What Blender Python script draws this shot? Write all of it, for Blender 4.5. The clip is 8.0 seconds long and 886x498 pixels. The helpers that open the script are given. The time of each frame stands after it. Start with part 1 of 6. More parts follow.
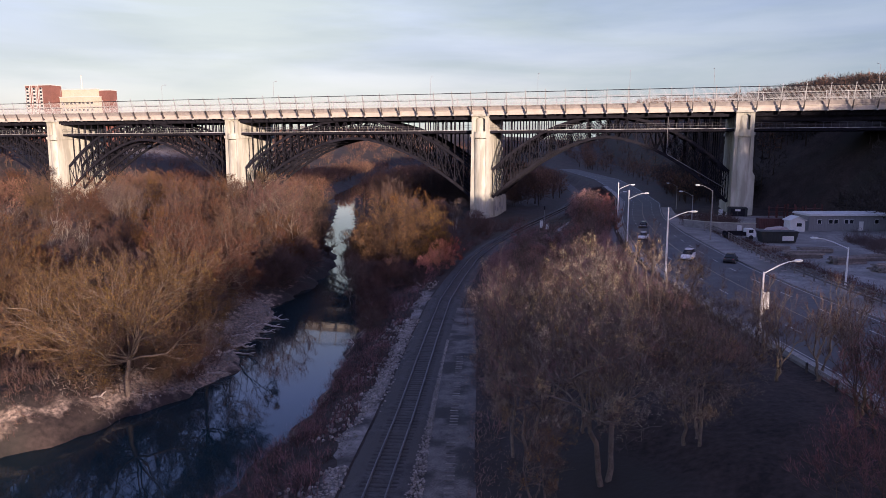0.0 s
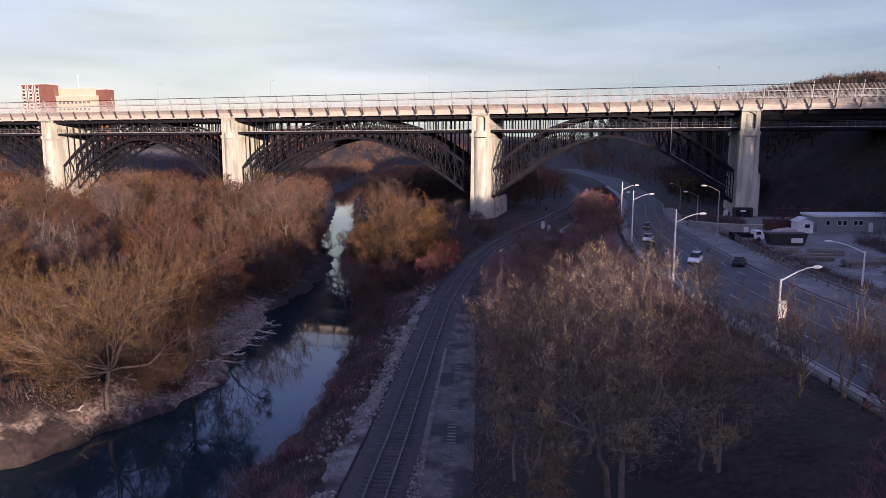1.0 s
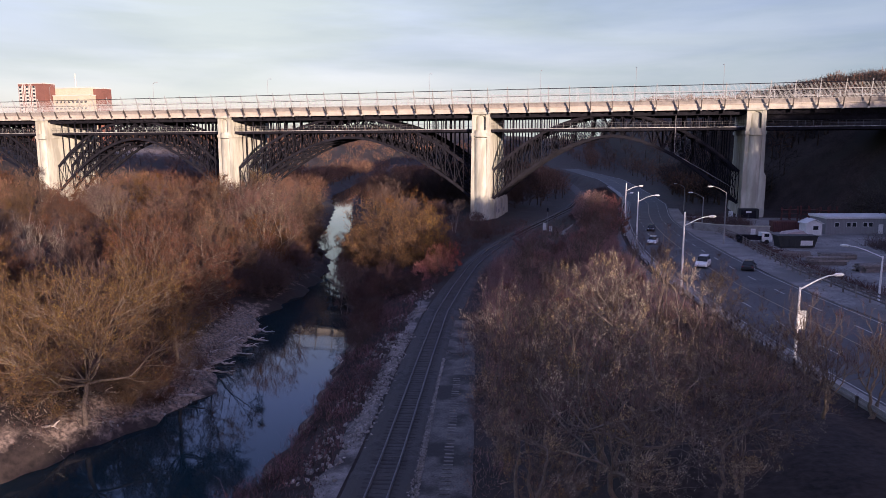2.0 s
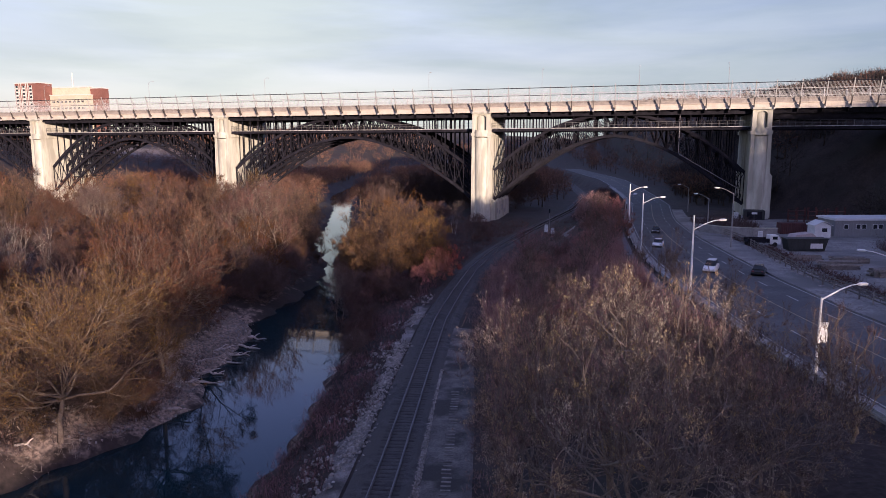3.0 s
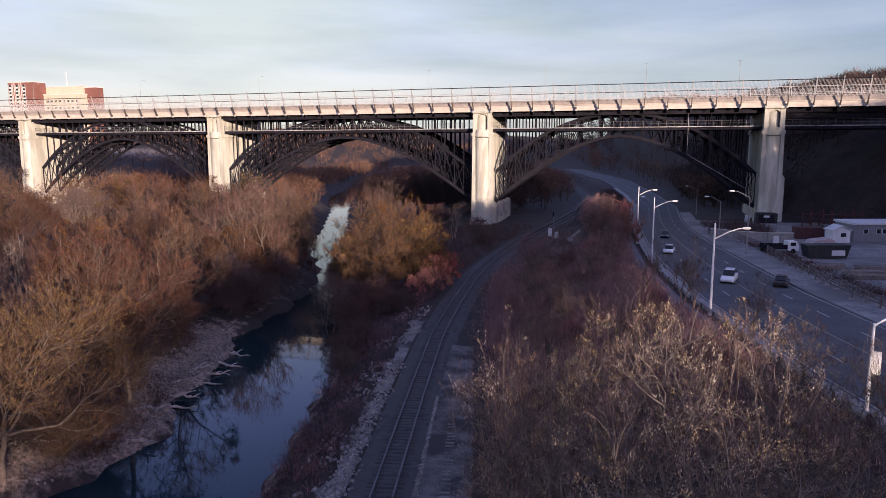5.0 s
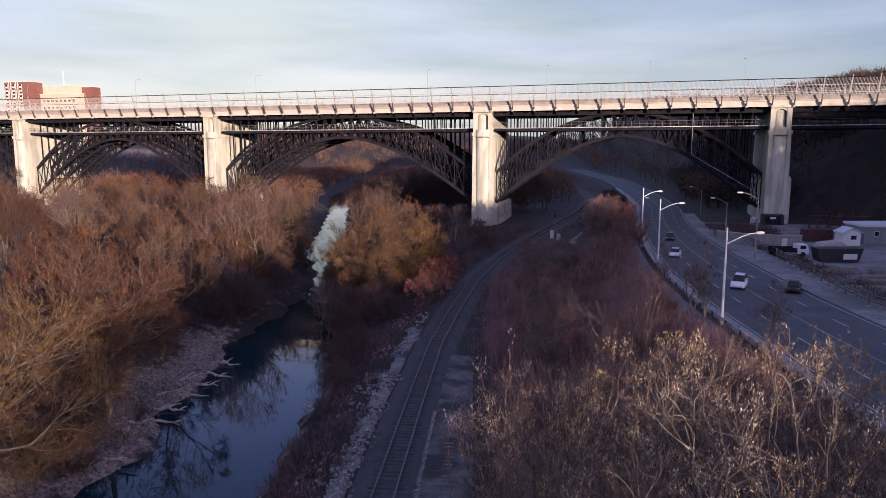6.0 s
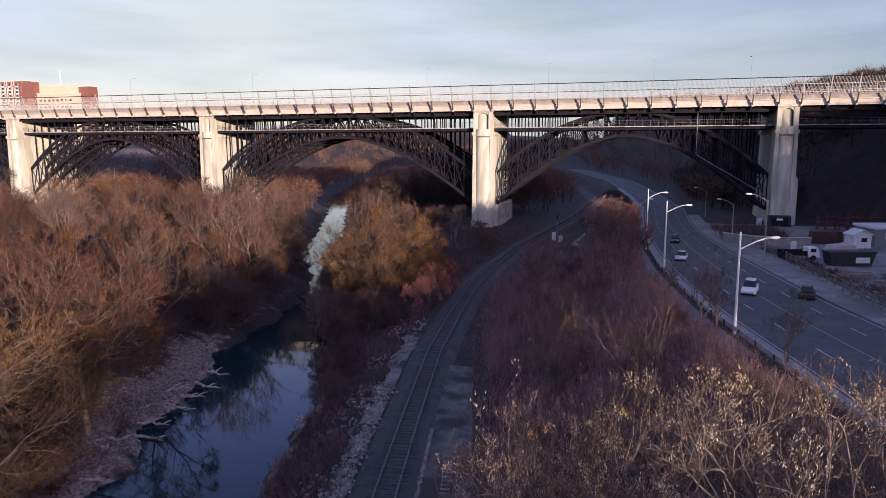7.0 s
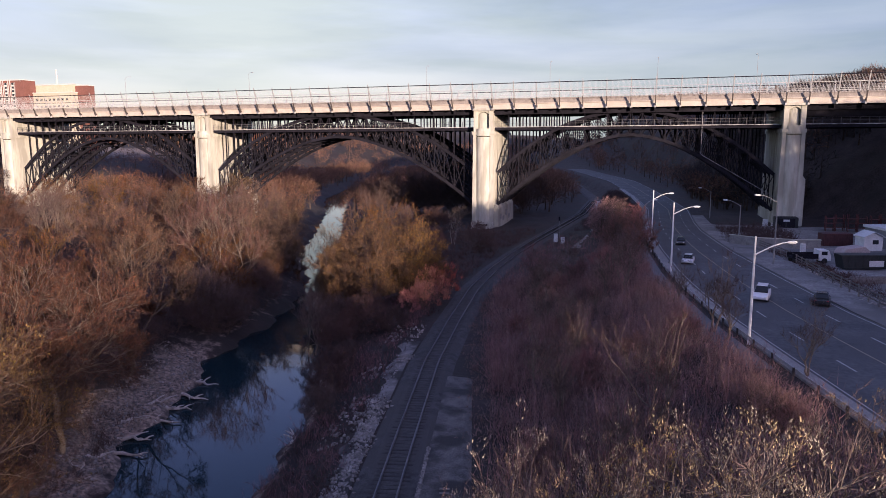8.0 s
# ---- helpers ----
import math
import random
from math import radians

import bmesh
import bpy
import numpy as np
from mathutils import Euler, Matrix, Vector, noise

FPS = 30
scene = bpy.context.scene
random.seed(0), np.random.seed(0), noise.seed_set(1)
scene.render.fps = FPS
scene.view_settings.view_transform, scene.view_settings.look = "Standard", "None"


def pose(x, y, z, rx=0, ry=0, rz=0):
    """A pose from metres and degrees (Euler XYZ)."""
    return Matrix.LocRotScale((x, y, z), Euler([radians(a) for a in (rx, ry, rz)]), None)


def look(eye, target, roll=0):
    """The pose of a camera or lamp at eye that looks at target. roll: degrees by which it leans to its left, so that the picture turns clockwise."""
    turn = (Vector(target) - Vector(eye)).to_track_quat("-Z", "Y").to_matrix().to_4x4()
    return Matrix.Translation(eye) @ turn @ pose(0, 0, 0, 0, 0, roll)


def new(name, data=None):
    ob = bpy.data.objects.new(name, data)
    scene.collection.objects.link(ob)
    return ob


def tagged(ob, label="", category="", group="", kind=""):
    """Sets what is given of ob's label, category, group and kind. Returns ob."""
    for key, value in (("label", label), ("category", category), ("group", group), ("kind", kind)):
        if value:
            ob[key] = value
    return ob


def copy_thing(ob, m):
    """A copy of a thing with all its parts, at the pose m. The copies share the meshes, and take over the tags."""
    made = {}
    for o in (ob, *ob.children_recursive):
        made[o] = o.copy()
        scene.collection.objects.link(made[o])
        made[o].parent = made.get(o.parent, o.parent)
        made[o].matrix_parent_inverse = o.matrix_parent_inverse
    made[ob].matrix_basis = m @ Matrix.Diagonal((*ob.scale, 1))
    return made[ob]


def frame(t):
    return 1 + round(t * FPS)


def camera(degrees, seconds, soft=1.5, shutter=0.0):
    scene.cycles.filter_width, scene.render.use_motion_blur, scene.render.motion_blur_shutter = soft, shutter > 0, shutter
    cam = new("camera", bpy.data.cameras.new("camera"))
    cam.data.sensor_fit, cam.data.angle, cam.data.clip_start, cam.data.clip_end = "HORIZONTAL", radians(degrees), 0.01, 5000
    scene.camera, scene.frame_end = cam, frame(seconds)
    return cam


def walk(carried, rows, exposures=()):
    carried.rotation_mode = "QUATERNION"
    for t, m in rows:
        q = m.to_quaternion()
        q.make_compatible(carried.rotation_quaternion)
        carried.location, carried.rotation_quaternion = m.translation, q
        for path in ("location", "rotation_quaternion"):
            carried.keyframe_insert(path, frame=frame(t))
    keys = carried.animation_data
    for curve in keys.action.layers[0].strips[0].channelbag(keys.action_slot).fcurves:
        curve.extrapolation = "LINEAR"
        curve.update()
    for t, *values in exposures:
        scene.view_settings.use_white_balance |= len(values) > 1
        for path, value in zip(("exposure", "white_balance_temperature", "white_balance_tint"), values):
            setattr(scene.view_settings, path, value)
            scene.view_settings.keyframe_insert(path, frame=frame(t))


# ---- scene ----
cam = camera(66.0, 8.0, soft=0.85)
PATH = [
    (0, (45.810, -216.067, 26.746), (19.014, -120.916, 11.639), -0.15),
    (1, (45.091, -212.366, 26.706), (18.211, -117.248, 11.539), -0.16),
    (2, (44.371, -208.738, 26.717), (17.399, -113.651, 11.514), -0.17),
    (3, (43.647, -205.164, 26.761), (16.580, -110.108, 11.540), -0.18),
    (4, (42.919, -201.628, 26.822), (15.756, -106.601, 11.592), -0.18),
    (5, (42.184, -198.113, 26.884), (14.927, -103.114, 11.647), -0.19),
    (6, (41.442, -194.601, 26.930), (14.095, -99.629, 11.680), -0.20),
    (7, (40.690, -191.076, 26.943), (13.262, -96.131, 11.668), -0.21),
    (8, (39.927, -187.520, 26.907), (12.430, -92.603, 11.587), -0.22),
]
walk(cam, [(t, look(eye, target, roll)) for t, eye, target, roll in PATH], exposures=[(0, 1.14, 5450, 49)])

# ---------------------------------------------------------------- light
SUN_EL, SUN_AZ = 5.3, 135.0          # degrees; azimuth from +y towards +x
world = bpy.data.worlds.new("sky")
scene.world = world
world.use_nodes = True


def build_sky():
    nt = world.node_tree
    nt.nodes.clear()
    out = nt.nodes.new("ShaderNodeOutputWorld")
    bg = nt.nodes.new("ShaderNodeBackground")
    sky = nt.nodes.new("ShaderNodeTexSky")
    sky.sky_type, sky.sun_disc = "NISHITA", False
    sky.sun_elevation, sky.sun_rotation = radians(SUN_EL), radians(SUN_AZ)
    sky.air_density, sky.dust_density, sky.ozone_density = 1.0, 1.2, 1.5
    gain = nt.nodes.new("ShaderNodeMix")
    gain.data_type, gain.blend_type = "RGBA", "MULTIPLY"
    gain.inputs["Factor"].default_value = 1.0
    nt.links.new(sky.outputs[0], gain.inputs["A"])
    gain.inputs["B"].default_value = (5.1, 4.3, 4.6, 1)
    # high streaky cloud
    geo = nt.nodes.new("ShaderNodeTexCoord")
    sep = nt.nodes.new("ShaderNodeSeparateXYZ")
    nt.links.new(geo.outputs["Generated"], sep.inputs[0])
    mp = nt.nodes.new("ShaderNodeMapping")
    mp.inputs["Rotation"].default_value = (0.0, radians(5.0), radians(16.0))
    mp.inputs["Scale"].default_value = (1.6, 1.6, 11.0)
    mp.inputs["Location"].default_value = (2.3, 0.4, 0.35)
    nt.links.new(geo.outputs["Generated"], mp.inputs[0])
    nz = nt.nodes.new("ShaderNodeTexNoise")
    nz.inputs["Scale"].default_value = 1.7
    nz.inputs["Detail"].default_value = 7.0
    nz.inputs["Roughness"].default_value = 0.52
    nz.inputs["Distortion"].default_value = 0.5
    nt.links.new(mp.outputs[0], nz.inputs["Vector"])
    ramp = nt.nodes.new("ShaderNodeValToRGB")
    ramp.color_ramp.elements[0].position, ramp.color_ramp.elements[1].position = 0.34, 0.62
    ramp.color_ramp.elements[0].color = (0.84, 0.84, 0.84, 1)
    ramp.color_ramp.elements[1].color = (1.0, 1.0, 1.0, 1)
    nt.links.new(nz.outputs[0], ramp.inputs[0])
    # the veil is thick towards the horizon and thins out overhead
    low = nt.nodes.new("ShaderNodeMapRange")
    low.inputs["From Min"].default_value, low.inputs["From Max"].default_value = 0.2, 0.35
    low.inputs["To Min"].default_value, low.inputs["To Max"].default_value = 0.97, 0.04
    nt.links.new(sep.outputs["Z"], low.inputs["Value"])
    lower = nt.nodes.new("ShaderNodeMath")
    lower.operation = "MULTIPLY"
    nt.links.new(ramp.outputs[0], lower.inputs[0])
    nt.links.new(low.outputs[0], lower.inputs[1])
    # a thin high haze round the zenith
    haze = nt.nodes.new("ShaderNodeMapRange")
    haze.inputs["From Min"].default_value, haze.inputs["From Max"].default_value = 0.5, 0.8
    haze.inputs["To Min"].default_value, haze.inputs["To Max"].default_value = 0.0, 0.15
    nt.links.new(sep.outputs["Z"], haze.inputs["Value"])
    mx = nt.nodes.new("ShaderNodeMath")
    mx.operation = "MAXIMUM"
    nt.links.new(lower.outputs[0], mx.inputs[0])
    nt.links.new(haze.outputs[0], mx.inputs[1])
    tone = nt.nodes.new("ShaderNodeMix")
    tone.data_type = "RGBA"
    warm = nt.nodes.new("ShaderNodeMapRange")
    warm.inputs["From Min"].default_value, warm.inputs["From Max"].default_value = 0.0, 0.22
    nt.links.new(sep.outputs["Z"], warm.inputs["Value"])
    nt.links.new(warm.outputs[0], tone.inputs["Factor"])
    tone.inputs["A"].default_value = (8.6, 9.75, 5.85, 1)
    tone.inputs["B"].default_value = (7.15, 8.9, 5.75, 1)
    # long grey undersides of the cloud
    mp2 = nt.nodes.new("ShaderNodeMapping")
    mp2.inputs["Rotation"].default_value = (0.0, radians(7.0), radians(-20.0))
    mp2.inputs["Scale"].default_value = (1.3, 1.3, 9.0)
    mp2.inputs["Location"].default_value = (0.7, 1.9, 0.2)
    nt.links.new(geo.outputs["Generated"], mp2.inputs[0])
    nz2 = nt.nodes.new("ShaderNodeTexNoise")
    nz2.inputs["Scale"].default_value, nz2.inputs["Detail"].default_value, nz2.inputs["Roughness"].default_value = 1.5, 6.0, 0.55
    nt.links.new(mp2.outputs[0], nz2.inputs["Vector"])
    r2 = nt.nodes.new("ShaderNodeMapRange")
    r2.inputs["From Min"].default_value, r2.inputs["From Max"].default_value = 0.42, 0.66
    r2.inputs["To Min"].default_value, r2.inputs["To Max"].default_value = 0.0, 0.4
    nt.links.new(nz2.outputs[0], r2.inputs["Value"])
    grey = nt.nodes.new("ShaderNodeMix")
    grey.data_type = "RGBA"
    nt.links.new(tone.outputs["Result"], grey.inputs["A"])
    grey.inputs["B"].default_value = (3.5, 5.0, 4.0, 1)
    # the cloud thickens slowly towards the east
    east = nt.nodes.new("ShaderNodeMapRange")
    east.inputs["From Min"].default_value, east.inputs["From Max"].default_value = -0.5, 0.4
    east.inputs["To Min"].default_value, east.inputs["To Max"].default_value = -0.12, 1.0
    nt.links.new(sep.outputs["X"], east.inputs["Value"])
    thick = nt.nodes.new("ShaderNodeMath")
    thick.operation, thick.use_clamp = "ADD", True
    nt.links.new(r2.outputs[0], thick.inputs[0])
    nt.links.new(east.outputs[0], thick.inputs[1])
    nt.links.new(thick.outputs[0], grey.inputs["Factor"])
    mix = nt.nodes.new("ShaderNodeMix")
    mix.data_type = "RGBA"
    nt.links.new(mx.outputs[0], mix.inputs["Factor"])
    nt.links.new(gain.outputs["Result"], mix.inputs["A"])
    nt.links.new(grey.outputs["Result"], mix.inputs["B"])
    nt.links.new(mix.outputs["Result"], bg.inputs["Color"])
    bg.inputs["Strength"].default_value = 0.041
    nt.links.new(bg.outputs[0], out.inputs[0])


build_sky()
sun_lamp = bpy.data.lights.new("sun", "SUN")
sun_lamp.energy, sun_lamp.angle, sun_lamp.color = 4.8, radians(0.6), (1.0, 0.82, 0.42)
sun = new("sun", sun_lamp)
sun.matrix_world = look((200, -200, 60), (200 - math.sin(radians(SUN_AZ)), -200 - math.cos(radians(SUN_AZ)), 60 - math.tan(radians(SUN_EL))))


# ---------------------------------------------------------------- materials
def material(name, low, high, scale=1.0, rough=0.85, bump=0.0, bump_scale=20.0, metal=0.0, fine=8.0, per_object=0.0, per_island=0.0, third=None, third_scale=0.1, stretch=(1, 1, 1), spec=0.3):
    """Two colours mixed by noise at two scales, a third by larger patches, and relief."""
    m = bpy.data.materials.new(name)
    m.use_nodes = True
    nt = m.node_tree
    p = nt.nodes["Principled BSDF"]
    p.inputs["Roughness"].default_value, p.inputs["Metallic"].default_value = rough, metal
    p.inputs["Specular IOR Level"].default_value = spec
    tc = nt.nodes.new("ShaderNodeNewGeometry")
    mp = nt.nodes.new("ShaderNodeMapping")
    mp.inputs["Scale"].default_value = stretch
    nt.links.new(tc.outputs["Position"], mp.inputs[0])

    def noise_at(s, detail):
        n = nt.nodes.new("ShaderNodeTexNoise")
        n.inputs["Scale"].default_value, n.inputs["Detail"].default_value = s, detail
        nt.links.new(mp.outputs[0], n.inputs["Vector"])
        return n.outputs[0]

    a, b = noise_at(scale, 4), noise_at(scale * fine, 3)
    add = nt.nodes.new("ShaderNodeMath")
    add.operation = "ADD"
    nt.links.new(a, add.inputs[0])
    nt.links.new(b, add.inputs[1])
    mr = nt.nodes.new("ShaderNodeMapRange")
    mr.inputs["From Min"].default_value, mr.inputs["From Max"].default_value = 0.72, 1.28
    nt.links.new(add.outputs[0], mr.inputs["Value"])
    mix = nt.nodes.new("ShaderNodeMix")
    mix.data_type = "RGBA"
    nt.links.new(mr.outputs[0], mix.inputs["Factor"])
    mix.inputs["A"].default_value, mix.inputs["B"].default_value = (*low, 1), (*high, 1)
    colour = mix.outputs["Result"]
    if third:
        n = noise_at(third_scale, 4)
        r = nt.nodes.new("ShaderNodeMapRange")
        r.inputs["From Min"].default_value, r.inputs["From Max"].default_value = 0.48, 0.6
        nt.links.new(n, r.inputs["Value"])
        mix3 = nt.nodes.new("ShaderNodeMix")
        mix3.data_type = "RGBA"
        nt.links.new(r.outputs[0], mix3.inputs["Factor"])
        nt.links.new(colour, mix3.inputs["A"])
        mix3.inputs["B"].default_value = (*third, 1)
        colour = mix3.outputs["Result"]
    if per_object and per_island:
        tint = nt.nodes.new("ShaderNodeHueSaturation")
        info = nt.nodes.new("ShaderNodeObjectInfo").outputs["Random"]
        for slot, a, c, k in (("Hue", 0.5 - per_object * 0.05, 0.5 + per_object * 0.05, 5.17), ("Saturation", 1 - per_object, 1 + per_object * 0.4, 11.3), ("Value", 1 - per_object, 1 + per_object, 1.0)):
            mu = nt.nodes.new("ShaderNodeMath")
            mu.operation = "MULTIPLY"
            mu.inputs[1].default_value = k
            fr = nt.nodes.new("ShaderNodeMath")
            fr.operation = "FRACT"
            rg = nt.nodes.new("ShaderNodeMapRange")
            rg.inputs["To Min"].default_value, rg.inputs["To Max"].default_value = a, c
            nt.links.new(info, mu.inputs[0])
            nt.links.new(mu.outputs[0], fr.inputs[0])
            nt.links.new(fr.outputs[0], rg.inputs["Value"])
            nt.links.new(rg.outputs[0], tint.inputs[slot])
        nt.links.new(colour, tint.inputs["Color"])
        colour = tint.outputs[0]
        per_object = 0.0
    if per_object or per_island:
        if per_object:
            src = nt.nodes.new("ShaderNodeObjectInfo").outputs["Random"]
            amount = per_object
        else:
            src = tc.outputs["Random Per Island"]
            amount = per_island
        r = nt.nodes.new("ShaderNodeMapRange")
        r.inputs["To Min"].default_value, r.inputs["To Max"].default_value = 1 - amount, 1 + amount
        nt.links.new(src, r.inputs["Value"])
        hsv = nt.nodes.new("ShaderNodeHueSaturation")
        nt.links.new(r.outputs[0], hsv.inputs["Value"])
        hue = nt.nodes.new("ShaderNodeMapRange")
        hue.inputs["To Min"].default_value, hue.inputs["To Max"].default_value = 0.5 - amount * 0.045, 0.5 + amount * 0.045
        wrap = nt.nodes.new("ShaderNodeMath")
        wrap.operation = "FRACT"
        mul = nt.nodes.new("ShaderNodeMath")
        mul.operation = "MULTIPLY"
        mul.inputs[1].default_value = 7.31
        nt.links.new(src, mul.inputs[0])
        nt.links.new(mul.outputs[0], wrap.inputs[0])
        nt.links.new(wrap.outputs[0], hue.inputs["Value"])
        nt.links.new(hue.outputs[0], hsv.inputs["Hue"])
        nt.links.new(colour, hsv.inputs["Color"])
        colour = hsv.outputs[0]
    nt.links.new(colour, p.inputs["Base Color"])
    if bump:
        bp = nt.nodes.new("ShaderNodeBump")
        bp.inputs["Strength"].default_value, bp.inputs["Distance"].default_value = bump, 0.08
        nt.links.new(noise_at(bump_scale, 5), bp.inputs["Height"])
        nt.links.new(bp.outputs[0], p.inputs["Normal"])
    return m


EARTH = material("leaf_litter_earth", (0.016, 0.012, 0.011), (0.052, 0.037, 0.032), 0.25, 0.95, 0.9, 2.5, third=(0.029, 0.026, 0.022), third_scale=0.06)


def bare_banks():
    """Sandy gravel shows through the litter where the mesh says the bank is bare."""
    nt = EARTH.node_tree
    p = nt.nodes["Principled BSDF"]
    old = p.inputs["Base Color"].links[0].from_socket
    at = nt.nodes.new("ShaderNodeAttribute")
    at.attribute_name = "bare"
    geo = nt.nodes.new("ShaderNodeNewGeometry")
    nz = nt.nodes.new("ShaderNodeTexNoise")
    nz.inputs["Scale"].default_value, nz.inputs["Detail"].default_value = 0.7, 6.0
    nt.links.new(geo.outputs["Position"], nz.inputs["Vector"])
    add = nt.nodes.new("ShaderNodeMath")
    add.operation = "ADD"
    nt.links.new(at.outputs["Fac"], add.inputs[0])
    nt.links.new(nz.outputs[0], add.inputs[1])
    mr = nt.nodes.new("ShaderNodeMapRange")
    mr.inputs["From Min"].default_value, mr.inputs["From Max"].default_value = 0.85, 1.1
    nt.links.new(add.outputs[0], mr.inputs["Value"])
    fine = nt.nodes.new("ShaderNodeTexNoise")
    fine.inputs["Scale"].default_value, fine.inputs["Detail"].default_value = 3.0, 6.0
    nt.links.new(geo.outputs["Position"], fine.inputs["Vector"])
    ramp = nt.nodes.new("ShaderNodeValToRGB")
    ramp.color_ramp.elements[0].position, ramp.color_ramp.elements[1].position = 0.35, 0.65
    ramp.color_ramp.elements[0].color = (0.09, 0.068, 0.056, 1)
    ramp.color_ramp.elements[1].color = (0.36, 0.272, 0.21, 1)
    nt.links.new(fine.outputs[0], ramp.inputs[0])
    mix = nt.nodes.new("ShaderNodeMix")
    mix.data_type = "RGBA"
    nt.links.new(mr.outputs[0], mix.inputs["Factor"])
    nt.links.new(old, mix.inputs["A"])
    nt.links.new(ramp.outputs[0], mix.inputs["B"])
    nt.links.new(mix.outputs["Result"], p.inputs["Base Color"])


bare_banks()
CONCRETE = material("pier_concrete", (0.32, 0.315, 0.265), (0.465, 0.46, 0.39), 0.16, 0.8, 0.25, 4.0, third=(0.29, 0.283, 0.235), third_scale=0.35, stretch=(1, 1, 0.25))
FASCIA = material("fascia_concrete", (0.33, 0.295, 0.25), (0.45, 0.41, 0.36), 0.5, 0.8, 0.2, 4.0)
STEEL = material("painted_dark_steel", (0.008, 0.008, 0.011), (0.021, 0.02, 0.028), 0.7, 0.85, 0.1, 12.0, spec=0.06)
PALE_STEEL = material("galvanised_steel", (0.27, 0.27, 0.265), (0.4, 0.4, 0.39), 2.0, 0.45, metal=0.2)
ASPHALT = material("worn_asphalt", (0.052, 0.054, 0.056), (0.1, 0.102, 0.105), 0.25, 0.9, 0.3, 30.0, third=(0.07, 0.071, 0.073), third_scale=0.12)
WHITE_PAINT = material("road_paint", (0.2, 0.2, 0.19), (0.42, 0.42, 0.41), 3.0, 0.8)
KERB = material("kerb_concrete", (0.16, 0.155, 0.15), (0.28, 0.27, 0.26), 1.0, 0.9)
GRAVEL = material("yard_gravel", (0.11, 0.106, 0.102), (0.26, 0.25, 0.24), 0.35, 0.95, 0.4, 9.0, third=(0.12, 0.115, 0.11), third_scale=0.08)
BALLAST = material("ballast", (0.028, 0.027, 0.027), (0.085, 0.08, 0.078), 1.2, 0.95, 1.0, 14.0, third=(0.06, 0.056, 0.053), third_scale=0.16)
PALE_BALLAST = material("pale_ballast", (0.05, 0.047, 0.045), (0.17, 0.153, 0.14), 1.0, 0.95, 1.0, 14.0, third=(0.04, 0.037, 0.035), third_scale=0.3)
SHOULDER = material("pale_stones", (0.09, 0.082, 0.078), (0.26, 0.235, 0.22), 1.3, 0.95, 1.0, 9.0, third=(0.045, 0.041, 0.038), third_scale=0.22)
RAIL_STEEL = material("worn_rail", (0.09, 0.085, 0.085), (0.18, 0.17, 0.17), 1.0, 0.5, metal=0.5)
TIE_WOOD = material("weathered_tie", (0.026, 0.024, 0.024), (0.07, 0.064, 0.06), 3.0, 0.9, per_object=0.3)
BARK = material("bark", (0.045, 0.031, 0.024), (0.11, 0.078, 0.056), 2.0, 0.95, 0.5, 12.0, per_object=0.25)
BRANCH = material("pale_branches", (0.08, 0.06, 0.047), (0.21, 0.165, 0.125), 2.0, 0.9, per_object=0.15)
DRIFTWOOD = material("bleached_driftwood", (0.3, 0.26, 0.225), (0.52, 0.46, 0.4), 2.0, 0.9, per_object=0.15)
LIMB_PALE = material("ashen_limbs", (0.08, 0.063, 0.053), (0.2, 0.158, 0.13), 2.0, 0.9, per_object=0.15)
PALE_BARK = material("pale_bark", (0.12, 0.1, 0.085), (0.27, 0.23, 0.19), 2.0, 0.9, per_object=0.2)


def water_material():
    m = bpy.data.materials.new("river_water")
    m.use_nodes = True
    nt = m.node_tree
    p = nt.nodes["Principled BSDF"]
    p.inputs["Base Color"].default_value = (0.006, 0.02, 0.026, 1)
    p.inputs["Specular Tint"].default_value = (0.48, 0.86, 1.0, 1)
    p.inputs["Roughness"].default_value = 0.03
    p.inputs["IOR"].default_value = 1.33
    p.inputs["Specular IOR Level"].default_value = 0.3
    geo = nt.nodes.new("ShaderNodeNewGeometry")
    a = nt.nodes.new("ShaderNodeTexNoise")
    a.inputs["Scale"].default_value, a.inputs["Detail"].default_value = 0.9, 3.0
    nt.links.new(geo.outputs["Position"], a.inputs["Vector"])
    b = nt.nodes.new("ShaderNodeBump")
    b.inputs["Strength"].default_value, b.inputs["Distance"].default_value = 0.05, 0.05
    nt.links.new(a.outputs[0], b.inputs["Height"])
    nt.links.new(b.outputs[0], p.inputs["Normal"])
    return m


WATER = water_material()


